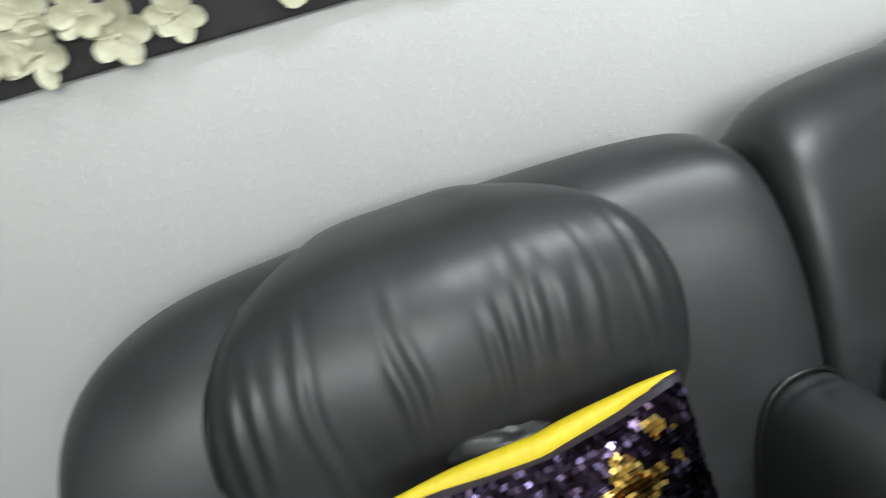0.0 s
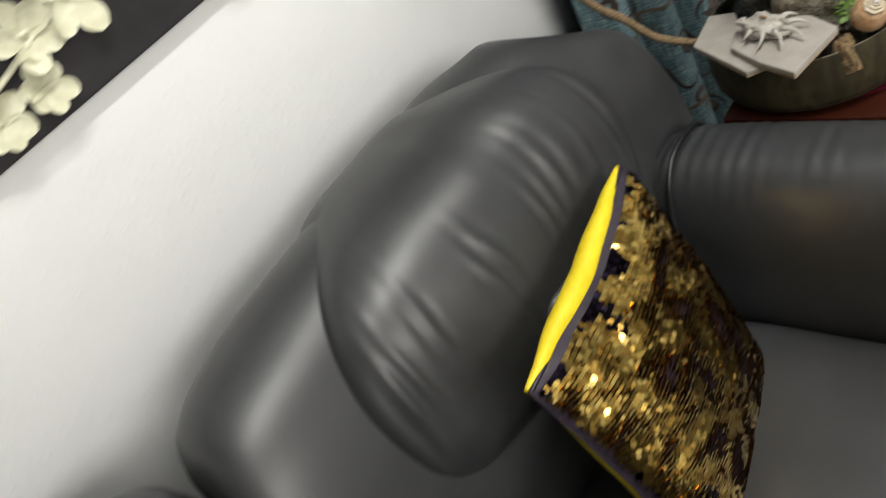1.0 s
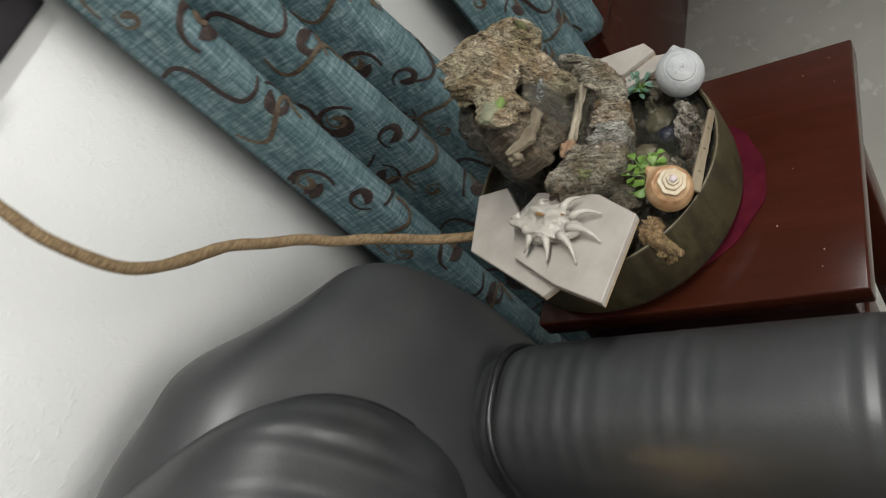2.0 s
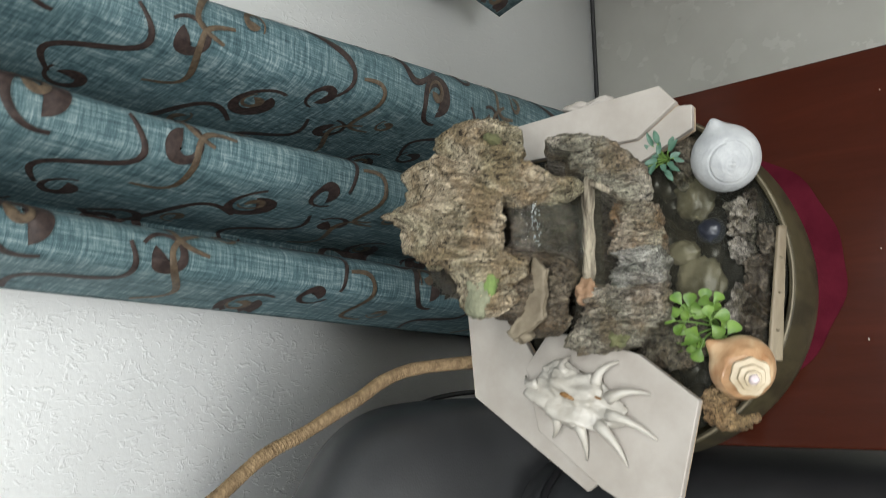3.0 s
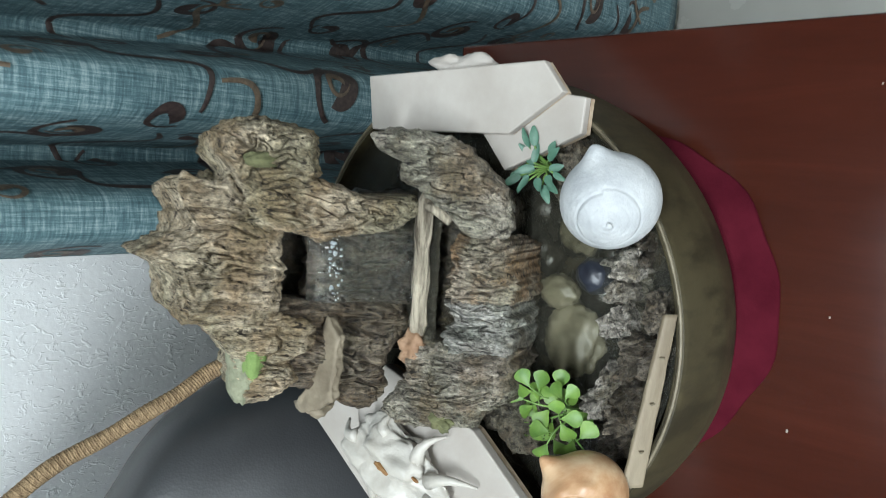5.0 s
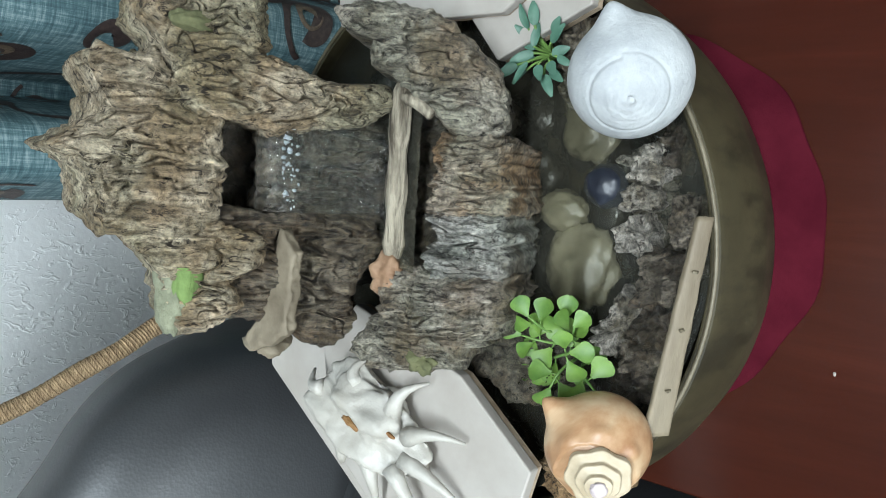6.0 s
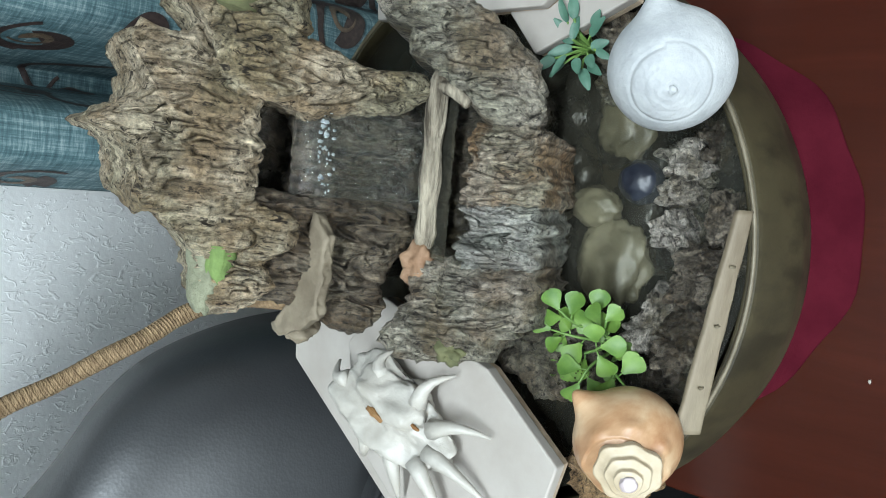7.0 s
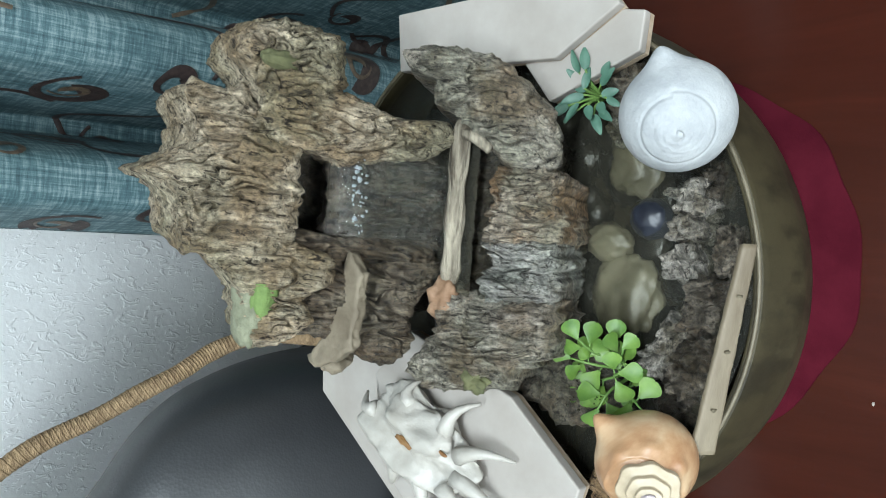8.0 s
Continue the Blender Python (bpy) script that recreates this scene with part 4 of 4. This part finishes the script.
log_pts = spline([(0.247, -0.3925, 0.838), (0.240, -0.3900, 0.841), (0.224, -0.3885, 0.8405), (0.206, -0.3875, 0.8395), (0.190, -0.3865, 0.838), (0.178, -0.3850, 0.8365)], 44)
part("driftwood_log", tube(log_pts, 0.0041, 24, wobble=lambda i: 1 + 0.22 * noise.noise(Vector((i * 0.17, 1, 2))) + 0.08 * noise.noise(Vector((i * 1.3, 5, 2))) + 0.07 * noise.noise(Vector((i * 2.9, 8, 2)))), M_LOG, ftn, "pale driftwood log across the basin")
part("log_branch", tube(spline([(0.240, -0.390, 0.842), (0.238, -0.397, 0.842), (0.233, -0.404, 0.840)], 14), lambda t: 0.0030 - 0.0010 * t, 10), M_LOG, ftn)
part("peach_rock_chip", lump((0.1705, -0.3835, 0.8375), (0.0085, 0.0075, 0.0060), 3, 0.28, 4), M_CORAL, ftn, "peach-coloured rock chip")
ledge = slab([(0.1889, -0.3706), (0.1802, -0.3786), (0.1730, -0.3772), (0.1658, -0.3779), (0.1580, -0.3758), (0.1509, -0.3756), (0.1445, -0.3660), (0.1399, -0.3541), (0.1438, -0.3495), (0.1546, -0.3603), (0.1699, -0.3628)], 0.8765, 0.0045, (0, 0), 0)
bmesh.ops.triangulate(ledge, faces=ledge.faces)
bmesh.ops.subdivide_edges(ledge, edges=ledge.edges, cuts=5, use_grid_fill=True)
for v in ledge.verts:
    q = v.co * 1.0
    v.co += Vector((noise.noise(q * 420), noise.noise(q * 420 + Vector((9, 0, 0))), 0.9 * noise.noise(q * 260 + Vector((0, 9, 0))))) * 0.0011
part("flat_ledge", ledge, M_LEDGE, ftn, "pale flat rock ledge")
part("ledge_foot", lump((0.143, -0.3555, 0.872), (0.0055, 0.0062, 0.0070), 53, 0.4, 4, 1.4), M_LEDGE, ftn)
part("moss_patch", lump((0.1700, -0.3580, 0.9100), (0.0105, 0.0042, 0.0052), 7, 0.16, 4), M_MOSS, ftn, "bright green moss")
part("moss_patch", lump((0.1650, -0.3505, 0.9125), (0.0145, 0.0095, 0.0042), 8, 0.20, 4), M_PALEMOSS, ftn, "pale grey-green moss crust")
part("moss_patch", lump((0.2560, -0.3655, 0.9125), (0.0034, 0.0040, 0.0110), 9, 0.18, 4), M_OLIVE, ftn, "dull olive moss")
part("moss_patch", lump((0.1400, -0.4020, 0.8370), (0.0050, 0.0070, 0.0030), 10, 0.45, 4), M_OLIVE, ftn, "dull olive moss")


def fall_fn(u, v):
    x = 0.1945 + 0.0315 * u
    y = -0.3600 - 0.0100 * min(1, v * 6) - 0.0165 * v ** 1.2 + 0.0010 * noise.noise(Vector((u * 14, v * 3, 6)))
    z = 0.8850 - 0.0010 * min(1, v * 6) - 0.0450 * max(0, v - 0.06)
    return Vector((x, y, z))


fall = grid(fall_fn, 40, 50)
bmesh.ops.solidify(fall, geom=list(fall.faces), thickness=0.0010)
part("water_curtain", fall, M_FALL, ftn, "thin sheet of falling water").visible_shadow = False
part("basin_water", grid(lambda u, v: Vector((0.172 + 0.070 * u, -0.396 + 0.040 * v, 0.8365 + 0.0012 * noise.noise(Vector((u * 16, v * 9, 1))))), 40, 30), M_WATER, ftn, "water held behind the log").visible_shadow = False
rnd = random.Random(3)
foam = bmesh.new()
for k in range(46):
    u = rnd.betavariate(1.6, 1.3)
    q = rnd.uniform(0.4, 1.0)
    merge(foam, lump(fall_fn(u, 0.14 + 0.10 * rnd.random() ** 2) + Vector((0, -0.0004, 0)), (0.0007 * q, 0.0003, 0.0007 * q * rnd.uniform(0.5, 2.4)), k, 0.5, 2))
tagged(part("spill_foam", foam, M_FOAM, ftn, "white foam on the water lip"), kind="stuff")
drops = bmesh.new()
for k in range(46):
    q = rnd.uniform(0.0003, 0.0007)
    merge(drops, lump((0.138 + rnd.gauss(0, 0.006), -0.4340 + rnd.gauss(0, 0.005), 0.8005 + rnd.uniform(0, 0.006)), (q, q, q), k, 0.1, 1))
tagged(part("water_drops", drops, M_WATER, ftn, "splashing water drops"), kind="stuff")

# ---- stones in the pool ----
def stone(c, r, seed, mat, label, amp=0.3):
    tagged(part("pool_stone", lump(c, r, seed, amp, 5 if amp > 0.2 else 4, 2.2), mat, label=label), category="stone", group="stones in the bowl")


for k, (x, y, a, b, h, mt) in enumerate([
        (0.2190, -0.4690, 0.0085, 0.0085, 0.8070, M_STONE), (0.2070, -0.4685, 0.0070, 0.0075, 0.8055, M_STONE), (0.1935, -0.4690, 0.0085, 0.0060, 0.8080, M_STONE),
        (0.1840, -0.4760, 0.0080, 0.0070, 0.8030, M_ROCK), (0.1740, -0.4750, 0.0085, 0.0070, 0.8020, M_ROCK), (0.1635, -0.4640, 0.0100, 0.0060, 0.8000, M_STONE),
        (0.1540, -0.4610, 0.0080, 0.0070, 0.8035, M_STONE), (0.1995, -0.4835, 0.0110, 0.0070, 0.7990, M_ROCK), (0.1600, -0.4750, 0.0100, 0.0090, 0.7985, M_ROCK_WET),
        (0.1480, -0.4710, 0.0090, 0.0080, 0.8000, M_ROCK), (0.1850, -0.4840, 0.0080, 0.0070, 0.7960, M_ROCK_WET), (0.2240, -0.4740, 0.0110, 0.0070, 0.7940, M_ROCK_WET),
        (0.2620, -0.4370, 0.0150, 0.0110, 0.8020, M_ROCK), (0.2500, -0.4330, 0.0080, 0.0070, 0.7960, M_STONE), (0.1380, -0.4660, 0.0120, 0.0110, 0.7960, M_ROCK_WET)]):
    stone((x, y, (h + 0.765) / 2), (a * 0.90, b * 0.92, (h - 0.765) / 2), k + 3, mt, "wet rough dark stone in the bowl" if mt is M_ROCK_WET else "encrusted stone rising from the water")
stone((0.1770, -0.4370, 0.7765), (0.0190, 0.0150, 0.0055), 31, M_PEBBLE, "smooth olive pebble just under the water", 0.2)
stone((0.2000, -0.4270, 0.7765), (0.0085, 0.0120, 0.0055), 32, M_PEBBLE, "smooth olive pebble just under the water", 0.1)
stone((0.2110, -0.4480, 0.7815), (0.0090, 0.0095, 0.0085), 33, M_DARKSTONE, "smooth dark blue pebble in the water", 0.06)
stone((0.2370, -0.4370, 0.7765), (0.0170, 0.0130, 0.0055), 34, M_PEBBLE, "smooth olive pebble just under the water", 0.2)

# ---- broken tiles on the rim ----
def tile(outline, z, thick, tilt, label):
    s = thing("broken_tile", label, "tile", "broken tiles round the fountain")
    part("slab", slab(outline, z, thick, tilt, 0.0008), M_BOARD, s, smooth=False)
    part("raw_edge", slab([(x + (sum(p[0] for p in outline) / len(outline) - x) * 0.012, y + (sum(p[1] for p in outline) / len(outline) - y) * 0.012) for x, y in outline],
                          z - 0.0032, 0.0030, tilt, 0), M_BOARD_EDGE, s, "rough clay-coloured underside", smooth=False)


tile([(0.171, -0.266), (0.173, -0.299), (0.110, -0.338), (0.056, -0.380), (0.043, -0.362), (0.105, -0.272)], 0.8014, 0.005, (0, 0), "broken beige stone tile lying on the bowl rim")
tile([(0.102, -0.444), (0.023, -0.423), (0.047, -0.377), (0.082, -0.331), (0.125, -0.322), (0.150, -0.343), (0.131, -0.407)], 0.8100, 0.006, (0, -0.02), "broken beige stone tile carrying a spiny shell")
tile([(0.305, -0.317), (0.308, -0.430), (0.294, -0.441), (0.275, -0.412), (0.2765, -0.320)], 0.8072, 0.005, (0.04, 0.0), "broken beige stone tile resting above the bowl rim")
tile([(0.292, -0.449), (0.276, -0.448), (0.258, -0.407), (0.276, -0.392), (0.295, -0.430)], 0.8010, 0.005, (0.0, 0.0), "small beige stone tile tucked under another")
tagged(part("tile_chip", lump((0.307, -0.372, 0.802), (0.008, 0.015, 0.007), 15, 0.5, 4, 1.2), M_BOARD, label="small crumbly pale tile chip at the rim"), category="tile chip")
sl = thing("wooden_slat", "weathered pale bamboo slat leaning inside the bowl rim", "slat")
def slat_fn(u, v):
    p = Vector((0.1245, -0.4850, 0.8030)).lerp(Vector((0.2030, -0.4965, 0.8060)), u)
    a = 2 * math.pi * v
    wob = 0.0005 * noise.noise(Vector((u * 9, v * 2, 3)))
    return p + Vector((0.15, -0.84, 0.52)) * spow(math.sin(a), 0.5) * 0.0016 + Vector((0, 0.55, 0.83)) * spow(math.cos(a), 0.5) * (0.0052 - 0.0022 * u + wob)
part("strip", grid(slat_fn, 40, 20, wrap_v=True, caps=True), M_SLAT, sl)
for k, u in enumerate((0.22, 0.50, 0.76)):
    part("node", lump(slat_fn(u, 0.25), (0.0007, 0.0008, 0.0020), k, 0.3, 2), M_BOWL_RIM, sl, "pale worn bamboo node")
tagged(part("bark_chunk", crags([(0.053, -0.515, 0.640, 0.680, 0.016, 0.013, 61, dict(ragged=0.006))]), M_BARK, label="brown bark chunk wedged at the bowl rim"), category="bark").matrix_world = SET

# ---- shells ----
def whorl_body(r, spire, nub, flat=0.9, twist=2.6, ridge=0.0, knobs=0, rings=()):
    """A globe shell: its spire turns round +z, its siphon points along +x."""
    def fn(u, v):
        th, ph = u * math.pi, v * 2 * math.pi
        k = r * (1 + 0.05 * math.sin(ph + th * 1.6))
        lobe = max(0.0, math.cos(ph)) ** 34 * math.sin(th) ** 30
        for at_, wd, dp in rings:
            turn = at_ * (1 + 0.12 * (ph / (2 * math.pi) - 0.5))
            k *= 1 - dp * math.exp(-((th - turn) / wd) ** 2) + dp * 0.6 / (1 + math.exp((th - turn) / wd * 1.6))
        z = math.cos(th) * flat
        if knobs and 0.2 < th < 1.35:
            k *= 1 + ridge * math.exp(-((th - 0.82) / 0.14) ** 2) * (0.5 + 0.5 * math.cos(ph * knobs))
        # spiral suture on the spire
        s = (th * 9.0 - ph) % (2 * math.pi) / (2 * math.pi)
        if th < 0.85:
            k *= 1 + spire * (0.5 - s) * math.sin(min(1, th / 0.35) * math.pi / 2) * (1 - th / 0.85) ** 0.5
        top = spire * r * 1.4 * max(0, 1 - th / 0.75) ** 1.3
        return Vector((math.sin(th) * math.cos(ph) * k + lobe * nub, math.sin(th) * math.sin(ph) * k, z * k + top))
    return grid(fn, 150, 120, wrap_v=True)


def aim(at, z_axis, x_axis):
    z = Vector(z_axis).normalized()
    x = (Vector(x_axis) - z * Vector(x_axis).dot(z)).normalized()
    y = z.cross(x)
    m = Matrix((x, y, z)).transposed().to_4x4()
    m.translation = at
    return m


ws = thing("globe_shell", "large chalk-white globe shell resting on the bowl rim", "shell")
part("whorl", whorl_body(0.0240, 0.012, 0.0060, 0.94, rings=((0.66, 0.030, 0.020), (0.40, 0.03, 0.006), (0.25, 0.025, 0.006), (0.13, 0.02, 0.010))), M_WHITE_SHELL, ws)
part("apex", lump((0, 0, 0.0242), (0.0016, 0.0016, 0.0007), 5, 0.2, 3), M_WHITE_SHELL, ws)
ws.matrix_world = Matrix.Translation((0.247, -0.470, 0.8165)) @ TURN @ aim((0, 0, 0), (-0.42, -0.58, 0.70), (0.85, 0.45, -0.25)) @ Matrix.Scale(0.87, 4)
pe = thing("conch_shell", "peach conch shell with knobbed cream spire at the bowl rim", "shell")
part("whorl", whorl_body(0.0215, 0.10, 0.008, 0.95, ridge=0.06, knobs=7), M_PEACH, pe)
def spire_fn(u, v):
    a = v * 2 * math.pi
    steps = (0.0125, 0.0125, 0.0085, 0.0085, 0.0052, 0.0052, 0.003, 0.0005)
    hs = (0.0, 0.0022, 0.0030, 0.0052, 0.0060, 0.0080, 0.0086, 0.0105)
    s = u * 7
    k = min(int(s), 6)
    t = s - k
    r = steps[k] * (1 - t) + steps[k + 1] * t
    r *= 1 + 0.055 * math.cos(a * 7 + u * 2) * (1 - u) + 0.03 * math.sin(a * 3 + 1)
    return Vector((r * math.cos(a), r * math.sin(a), 0.0185 + hs[k] * (1 - t) + hs[k + 1] * t))
part("spire", grid(spire_fn, 36, 72, wrap_v=True), M_CREAM_SHELL, pe, "cream knobbed spire")
part("apex", lump((0, 0, 0.0275), (0.0034, 0.0034, 0.0018), 2, 0.2, 3), M_LILAC, pe, "lilac-grey apex")
pe.matrix_world = Matrix.Translation((0.120, -0.470, 0.8165)) @ TURN @ aim((0, 0, 0), (-0.28, -0.60, 0.72), (0.65, 0.75, 0.0)) @ Matrix.Scale(0.87, 4)

sp = thing("spider_conch", "ivory spiny spider conch lying on a broken tile", "shell")
body = lump((-0.004, 0, 0), (0.027, 0.0175, 0.0105), 12, 0.26, 5, 1.5)
for v in body.verts:
    v.co.z += (0.0016 * math.sin(v.co.y * 330 + v.co.x * 60) + 0.0008 * math.sin(v.co.x * 260 - v.co.y * 120)) * (v.co.z > 0)
part("shell_body", body, M_SPIDER, sp)
for k, (bx, by, dx, dy, ln) in enumerate([(0.016, -0.009, 0.9, -0.75, 0.034), (0.020, -0.002, 1.0, -0.15, 0.036), (0.018, 0.007, 1.0, 0.45, 0.028), (0.004, -0.013, 0.45, -1, 0.026),
                                          (-0.010, -0.013, -0.1, -1, 0.018), (0.008, 0.012, 0.5, 1, 0.022), (-0.012, 0.012, -0.2, 1, 0.012), (-0.028, 0.0, -1, 0.1, 0.014)]):
    d = Vector((dx, dy, 0.0)).normalized()
    pts = [Vector((bx, by, 0.001)) + d * ln * 0.85 * t + Vector((-d.y, d.x, 0)) * 0.003 * math.sin(t * 3) + Vector((0, 0, 0.003 + 0.003 * math.sin(t * 3) - 0.006 * t)) for t in (0, 0.2, 0.4, 0.6, 0.8, 1.0)]
    part("spine", tube(pts, lambda t: 0.0034 * (1 - t) ** 1.1 + 0.0006, 8), M_SPIDER, sp)
part("spot", lump((-0.004, 0.001, 0.0115), (0.0042, 0.0015, 0.0010), 3, 0.5, 3), M_SPOT, sp, "rust-brown spot")
part("spot", lump((0.013, 0.006, 0.0082), (0.0026, 0.0007, 0.0008), 4, 0.3, 3), M_SPOT, sp, "thin rust-brown streak")
sp.matrix_world = aim((0.103, -0.369, 0.8245), (-0.03, -0.05, 1.0), (-0.35, -0.95, 0)) @ Matrix.Scale(1.08, 4)

# ---- little plants ----
def leaf_blade(length, width, notch=0.0):
    def fn(u, v):
        a = v * 2 - 1
        wd = width * (math.sin(math.pi * (0.06 + 0.90 * u ** 0.75)) ** 0.75)
        if notch > 0:
            wd = width * 1.1 * math.sin(math.pi * min(0.97, 0.03 + 0.94 * u ** 1.7)) ** 0.7
        return Vector((u * length - notch * length * (1 - abs(a)) ** 1.5 * u ** 7, a * wd * 0.5, 0.10 * wd * a * a + 0.08 * length * math.sin(u * 2.5)))
    return grid(fn, 13, 9)


def plant(name, base, label, count, height, size, mat, seed, notch, spread):
    s = thing(name, label, "plant")
    r = random.Random(seed)
    for k in range(count):
        a = 2 * math.pi * k / count * 2.4 + r.uniform(-0.3, 0.3)
        rad = spread * math.sqrt((k + 0.7) / count)
        tip = Vector(base) + Vector((math.cos(a) * rad, math.sin(a) * rad, height * r.uniform(0.55, 1.0)))
        mid_ = Vector(base).lerp(tip, 0.5) + Vector((0, 0, height * 0.18))
        st = part("stem", tube(spline([base, mid_, tip], 8), 0.0006, 5), M_STEM, s)
        d = Vector((math.cos(a + r.uniform(-0.6, 0.6)), math.sin(a + r.uniform(-0.6, 0.6)), r.uniform(-0.1, 0.4)))
        up = Vector((r.uniform(-0.4, 0.4), r.uniform(-0.8, 0.0), 1))
        lb = leaf_blade(size * r.uniform(0.8, 1.2), size * r.uniform(0.7, 0.95) * (0.55 if notch < 0 else 1.2), max(0, notch))
        bmesh.ops.transform(lb, matrix=aim(tip, up, d), verts=lb.verts)
        part("leaf", lb, mat, s)
    s.matrix_world = SET
    return s


def clover(base, seed):
    """A few forked stems; each carries round leaves in pairs and one at its end."""
    s = thing("clover_plant", "small bright green plastic clover plant in the bowl", "plant")
    r = random.Random(seed)
    base = Vector(base)
    for k in range(8):
        a = 2 * math.pi * k / 8 + r.uniform(-0.3, 0.3)
        reach = r.uniform(0.013, 0.027)
        tip = base + Vector((math.cos(a) * reach * 1.1, math.sin(a) * reach, r.uniform(0.012, 0.030)))
        pts = spline([base + Vector((math.cos(a), math.sin(a), 0)) * 0.002, base.lerp(tip, 0.5) + Vector((r.uniform(-0.002, 0.002), r.uniform(-0.002, 0.002), 0.006)), tip], 14)
        part("stem", tube(pts, lambda t: 0.0009 - 0.0004 * t, 6), M_STEM, s)
        for at_, side in ((13, 0), (9, 1), (8, -1), (5, r.choice((-1, 1)))):
            p = pts[at_]
            b = a + side * r.uniform(0.8, 1.4)
            d = Vector((math.cos(b), math.sin(b), r.uniform(-0.05, 0.45)))
            q = p + d * 0.003
            if side:
                part("leaf_stalk", tube([p, p.lerp(q, 0.5), q], 0.0004, 5), M_STEM, s)
            size = r.uniform(0.0078, 0.0105)
            lb = leaf_blade(size, size * r.uniform(0.78, 0.95), 0.05)
            bmesh.ops.transform(lb, matrix=aim(q if side else p, Vector((r.uniform(-0.5, 0.5), r.uniform(-0.9, 0.1), 1)), d), verts=lb.verts)
            part("leaf", lb, M_LEAF, s)
    s.matrix_world = SET


clover((0.111, -0.516, 0.668), 4)
plant("fern_sprig", (0.243, -0.492, 0.674), "small blue-green sprig growing between stones", 22, 0.017, 0.0095, M_BLUELEAF, 6, -1, 0.012)

# ---- jute-wrapped cord ----
cord = spline([(0.133, -0.285, 0.790), (0.131, -0.250, 0.795), (0.126, -0.215, 0.810), (0.117, -0.200, 0.833), (0.102, -0.195, 0.857), (0.078, -0.178, 0.895), (0.055, -0.168, 0.932), (0.022, -0.162, 0.975),
               (-0.006, -0.158, 1.008), (-0.042, -0.158, 1.055), (-0.050, -0.150, 1.108), (-0.036, -0.125, 1.155), (-0.030, -0.075, 1.200), (-0.035, -0.022, 1.260)], 260)
cord = [p + Vector((0.004 * noise.noise(p * 18), 0, 0.004 * noise.noise(p * 18 + Vector((5, 5, 5))))) for p in cord]
jc = thing("jute_cord", "brown jute-wrapped cord running from the fountain up the wall", "cord")
part("core", tube(cord, 0.0050, 12, wobble=lambda i: 1 + 0.14 * noise.noise(Vector((i * 0.11, 2, 2)))), M_JUTE, jc)
# the jute twine, wound round the core
twine, turns = [], 185
for k in range(turns * 9):
    f = k / (turns * 9 - 1) * (len(cord) - 1.001)
    q = int(f)
    along = (cord[min(q + 1, len(cord) - 1)] - cord[max(q - 1, 0)]).normalized()
    side = along.cross(Vector((0.3, 0.9, 0.2))).normalized()
    a = 2 * math.pi * k / 9
    r = 0.0047 * (1 + 0.14 * noise.noise(Vector((f * 0.11, 2, 2))))
    twine.append(cord[q].lerp(cord[q + 1], f - q) + (side * math.cos(a) + along.cross(side) * math.sin(a)) * r)
part("twine", tube(twine, 0.0008, 5), M_JUTE, jc, "coarse jute twine wound round the cord")
